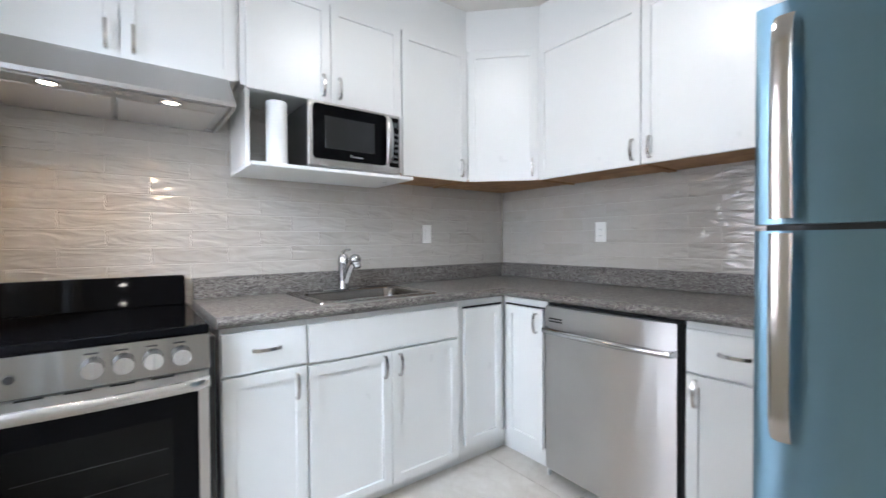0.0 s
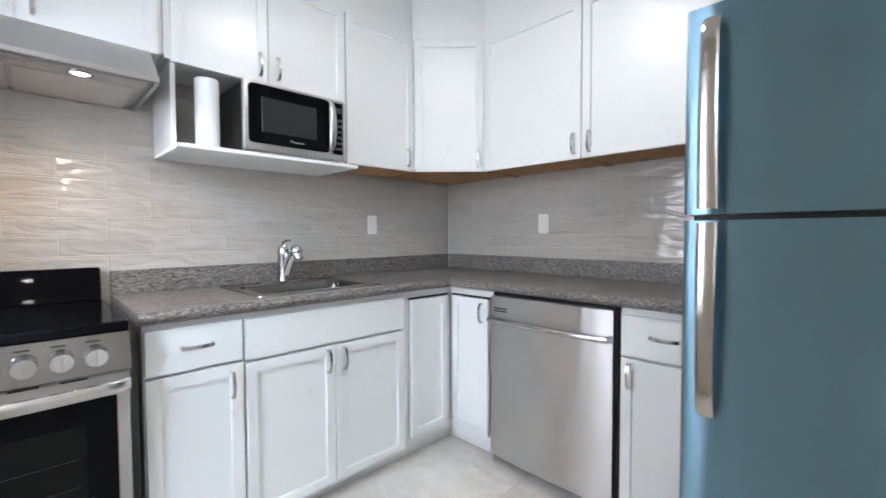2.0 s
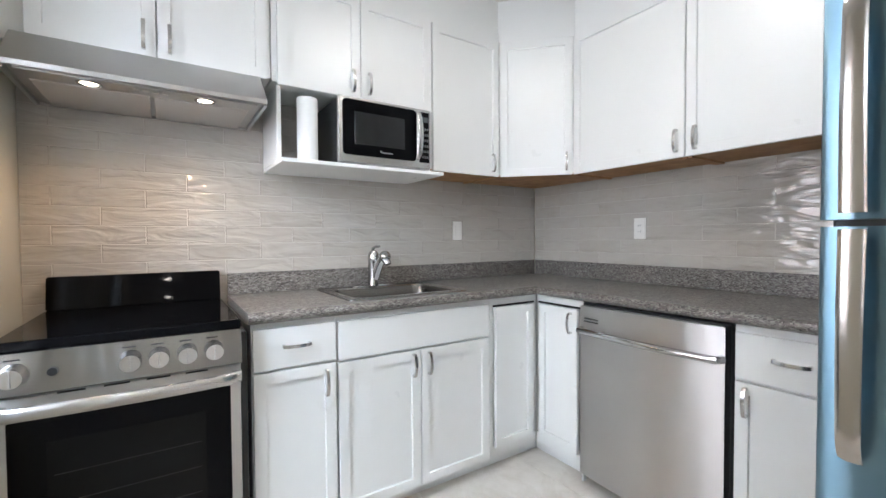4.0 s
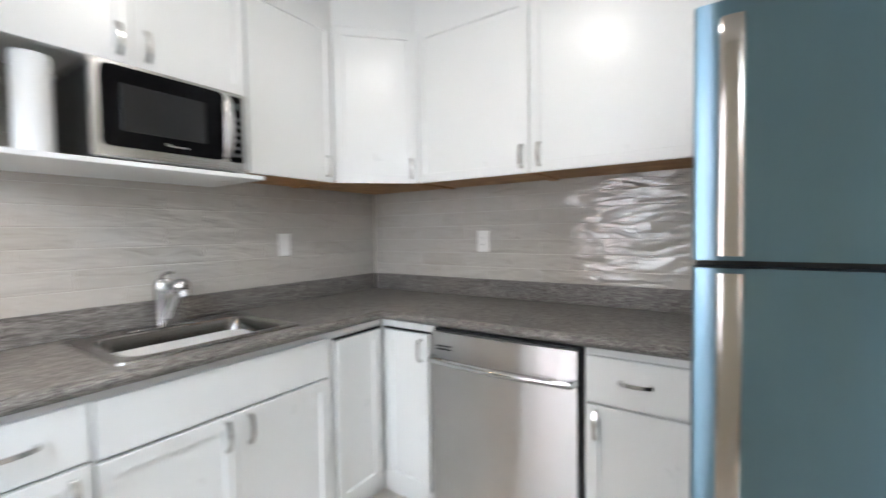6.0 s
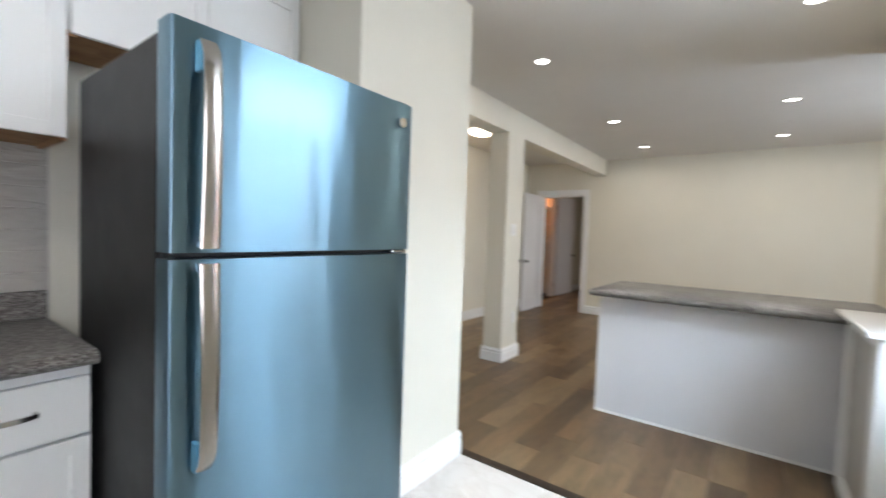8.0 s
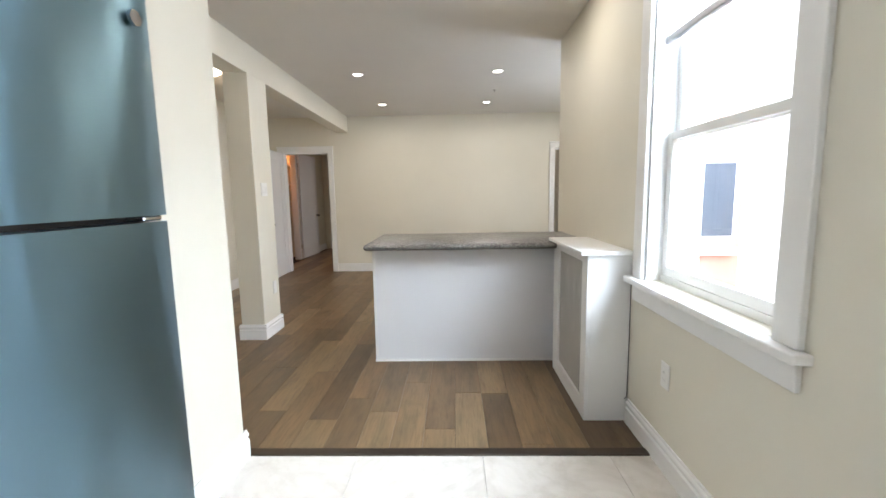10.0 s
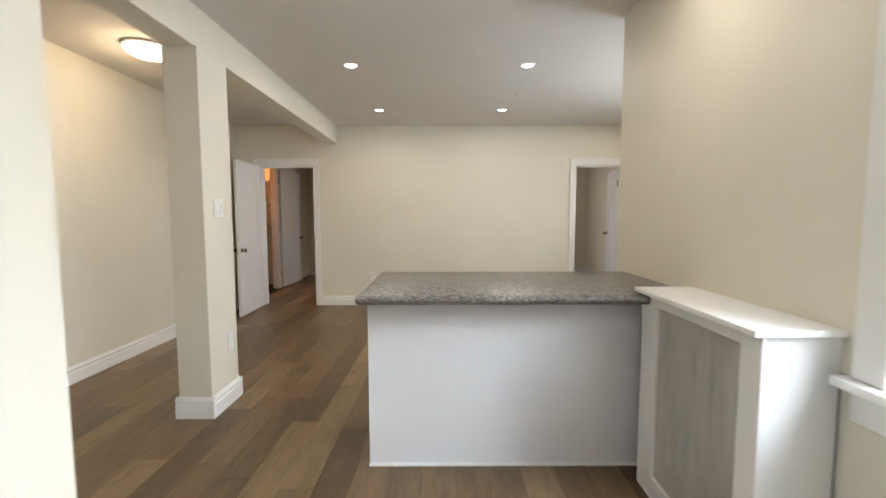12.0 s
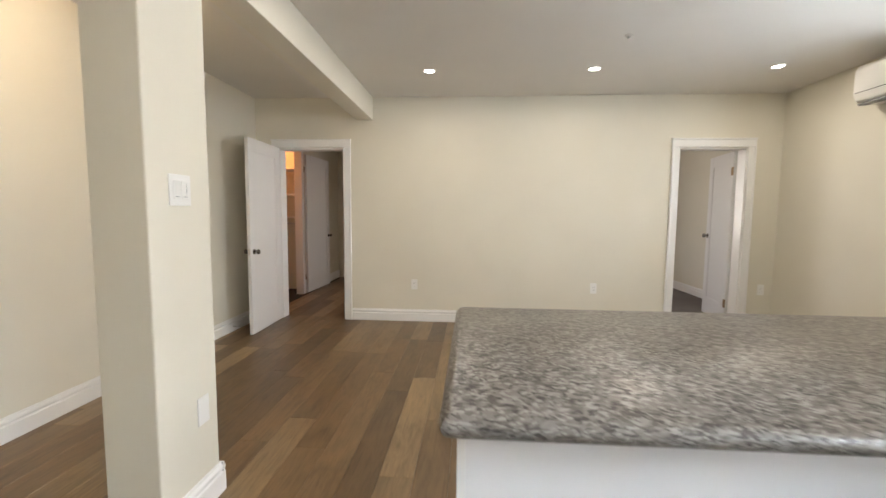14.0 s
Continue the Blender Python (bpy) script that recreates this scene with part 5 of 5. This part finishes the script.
tube(bm, [(WALL_W + 0.006, -3.783, 0.80), (WALL_W + 0.006, -3.783, 0.75), (WALL_W + 0.005, -3.7835, 0.4), (WALL_W + 0.006, -3.783, 0.14), (WALL_W + 0.02, -3.783, 0.128)], 0.0022, 8)
solo("cable", bm, BLACK, "thin black cable down the wall beside the cover", "cable", smooth=True)
bm = boxes((WALL_W + 0.001, WALL_W + 0.014, -3.780, -3.764, 0.78, 0.81), bevel=0.002)
solo("cable_clip", bm, BLACK, "small dark clip at the window sill end", "cable clip")

# ---- ceiling fittings ----


def pot_light(x, y):
    root = thing("pot_light", pose(x, y, CEIL), "round white recessed ceiling light, lit", "ceiling light", "recessed ceiling lights")
    bm = bmesh.new()
    lathe(bm, [(0.058, -0.0005), (0.058, -0.005), (0.048, -0.008), (0.044, -0.004), (0.044, -0.0005)], (0, 0, 0), 32)
    part("trim_ring", bm, PLATE, root, "white trim ring", True)
    bm = bmesh.new()
    lathe(bm, [(0.0435, -0.0005), (0.0435, -0.0035), (0.01, -0.004)], (0, 0, 0), 28)
    part("diffuser", bm, LIT, root, "glowing diffuser", True)
    return root


first = pot_light(*POTS[0])
for px, py in POTS[1:]:
    copy_thing(first, pose(px, py, CEIL))


def dome(x, y, r, label):
    root = thing("dome_light", pose(x, y, CEIL), label, "ceiling light")
    bm = bmesh.new()
    lathe(bm, [(r, -0.0005), (r, -0.018), (r - 0.01, -0.02)], (0, 0, 0), 40)
    part("base_ring", bm, PLATE, root, "", True)
    bm = bmesh.new()
    lathe(bm, [((r - 0.012) * math.cos(radians(a)), -0.0205 - 0.065 * math.sin(radians(a))) for a in (0, 15, 30, 45, 60, 75, 87)], (0, 0, 0), 40)
    part("shade", bm, LITDOME, root, "glowing frosted glass dome", True)


dome(0.655, -5.82, 0.17, "frosted glass dome ceiling light, lit")
dome(*KITCHEN_LAMP, 0.14, "frosted dome light on the kitchen ceiling")
bm = bmesh.new()
lathe(bm, [(0.03, -0.0005), (0.03, -0.005), (0.012, -0.008), (0.01, -0.022), (0.016, -0.025), (0.004, -0.027)], (-2.27, -7.0, CEIL), 24)
solo("sprinkler", bm, CEILING, "small white sprinkler head on the ceiling", "sprinkler", smooth=True)

# ---- split air conditioner ----
ac = thing("air_conditioner", pose(RIGHT, -7.08, 2.27), "white wall-mounted split air conditioner", "air conditioner")
bm = bmesh.new()
prism(bm, [(0.001, -0.135), (0.001, 0.17), (0.16, 0.17), (0.195, 0.14), (0.20, -0.06), (0.17, -0.115), (0.09, -0.135)], "y", -0.42, 0.42)
bmesh.ops.bevel(bm, geom=list(bm.edges), offset=0.008, segments=2, affect="EDGES")
part("case", bm, PLATE, ac, "", True)
part("louvre", boxes((0.10, 0.172, -0.40, 0.40, -0.142, -0.128), bevel=0.003), steel("louvre_grey", (0.3, 0.3, 0.3), 0.5, (2, 2, 2)), ac, "grey air louvre")
part("slot", boxes((0.19, 0.2015, -0.40, 0.40, -0.052, -0.048)), DARK, ac)
bm = bmesh.new()
tube(bm, [(LEFT - 0.017, -7.92, 0.05), (LEFT - 0.08, -7.92, 0.05)], 0.006, 8)
rod(bm, (LEFT - 0.08, -7.92, 0.05), (LEFT - 0.092, -7.92, 0.05), 0.011)
solo("door_stop", bm, NICKEL, "small metal door stop on the baseboard", "door stop", smooth=True)

# ---- wall tiles ----
TL, TP, TT = 0.296, 0.0755, 0.0085
structure("grout_bed_north", boxes((WALL_W + 0.001, -0.012, -0.0068, -0.0005, 0.9, 1.82)), GROUT, "pale grout between wall tiles", "grout")
structure("grout_bed_east", boxes((-0.0068, -0.0005, -1.86, -0.012, 0.9, 1.56)), GROUT, "pale grout between wall tiles", "grout")
tiles_a = tagged(new("tiling_north"), "glossy grey-beige handmade subway tiles in running bond", "wall tiles", "", "structure")
tiles_b = tagged(new("tiling_east"), "glossy grey-beige handmade subway tiles in running bond", "wall tiles", "", "structure")
cache = {}


def piece(key, build, mat):
    if key not in cache:
        cache[key] = mesh_of(key[0], build(), mat)
    return cache[key]


def lay_tiles(parent, length, start, z0, rows, turned, first_cut=None):
    """Running bond from the corner; lengths are along the wall, away from it."""
    for r in range(rows):
        s = -start - (0.15 if r % 2 else 0.0)
        z = z0 + r * TP
        while s < length - 0.004:
            a, c2 = max(s, 0.013), min(s + TL, length)
            s += TL + 0.002
            if c2 - a < 0.012:
                continue
            if not turned and z > 1.55 and -a < -0.9 and -c2 > -1.84:
                pass
            elif z > 1.50 and (turned or -c2 > -1.83):
                continue
            wl = round(c2 - a, 3)
            me = piece(("tile", wl), lambda: boxes((-wl / 2, wl / 2, -TT, -0.0012, 0.001, TP - 0.001), bevel=0.0014), TILE)
            ob = new("tile", me)
            ob.parent = parent
            mid = (a + c2) / 2
            ob.matrix_basis = pose(0, -mid, z, 0, 0, -90) if turned else pose(-mid, 0, z)


lay_tiles(tiles_a, -WALL_W - 0.002, 0.095, 1.0005 - TP * 2, 13, False)
lay_tiles(tiles_b, 1.855, 0.20, 1.0005 - TP, 8, True)

# ---- floor tiles ----
tile_floor = tagged(new("tiled_floor"), "pale beige stone-look kitchen floor tiles", "floor", "", "structure")
TS = 0.6
ix = 0
x = -1.87 - TS * 2
while x < 0:
    y = -3.477
    k = 0
    while y < 0:
        x0, x1 = max(x, WALL_W), min(x + TS - 0.002, 0)
        y1 = min(y + TS - 0.002, 0)
        if x1 - x0 > 0.01 and y1 - y > 0.01:
            wl, hl = round(x1 - x0, 3), round(y1 - y, 3)
            me = piece(("floor_tile", wl, hl), lambda: boxes((0, wl, 0, hl, -0.0115, 0.0), bevel=0.001), STONE)
            ob = new("floor_tile", me)
            ob.parent = tile_floor
            ob.location = (x0, y, 0)
        y += TS
    x += TS

# ---- planks ----
plank_floor = tagged(new("plank_floor"), "brown oak plank floor with mixed tones", "floor", "", "structure")
rng = random.Random(5)
PW = 0.165
x = -2.235 - PW * 14
while x < LEFT:
    x0, x1 = max(x, RIGHT), min(x + PW - 0.0007, LEFT)
    in_hall = x0 > -0.2
    end = BY if in_hall else FAR
    y = -3.53 + rng.uniform(0, 1.0)
    while y > end:
        ln = rng.choice((0.9, 1.2, 1.5, 1.2))
        y0, y1 = max(y - ln, end), min(y, -3.53)
        if STUB_X < (x0 + x1) / 2:
            y1 = min(y1, STUB_S)
        if x0 < WALL_W - 0.1:
            y1 = min(y1, ROOM_S)
        if x1 - x0 > 0.01 and y1 - y0 > 0.02:
            wl, hl = round(x1 - x0, 3), round(y1 - y0, 3)
            me = piece(("plank", wl, hl), lambda: boxes((0, wl, 0, hl, -0.013, 0.0), bevel=0.0012), OAK)
            ob = new("plank", me)
            ob.parent = plank_floor
            ob.location = (x0, y0, 0)
        y -= ln + 0.0006
    x += PW
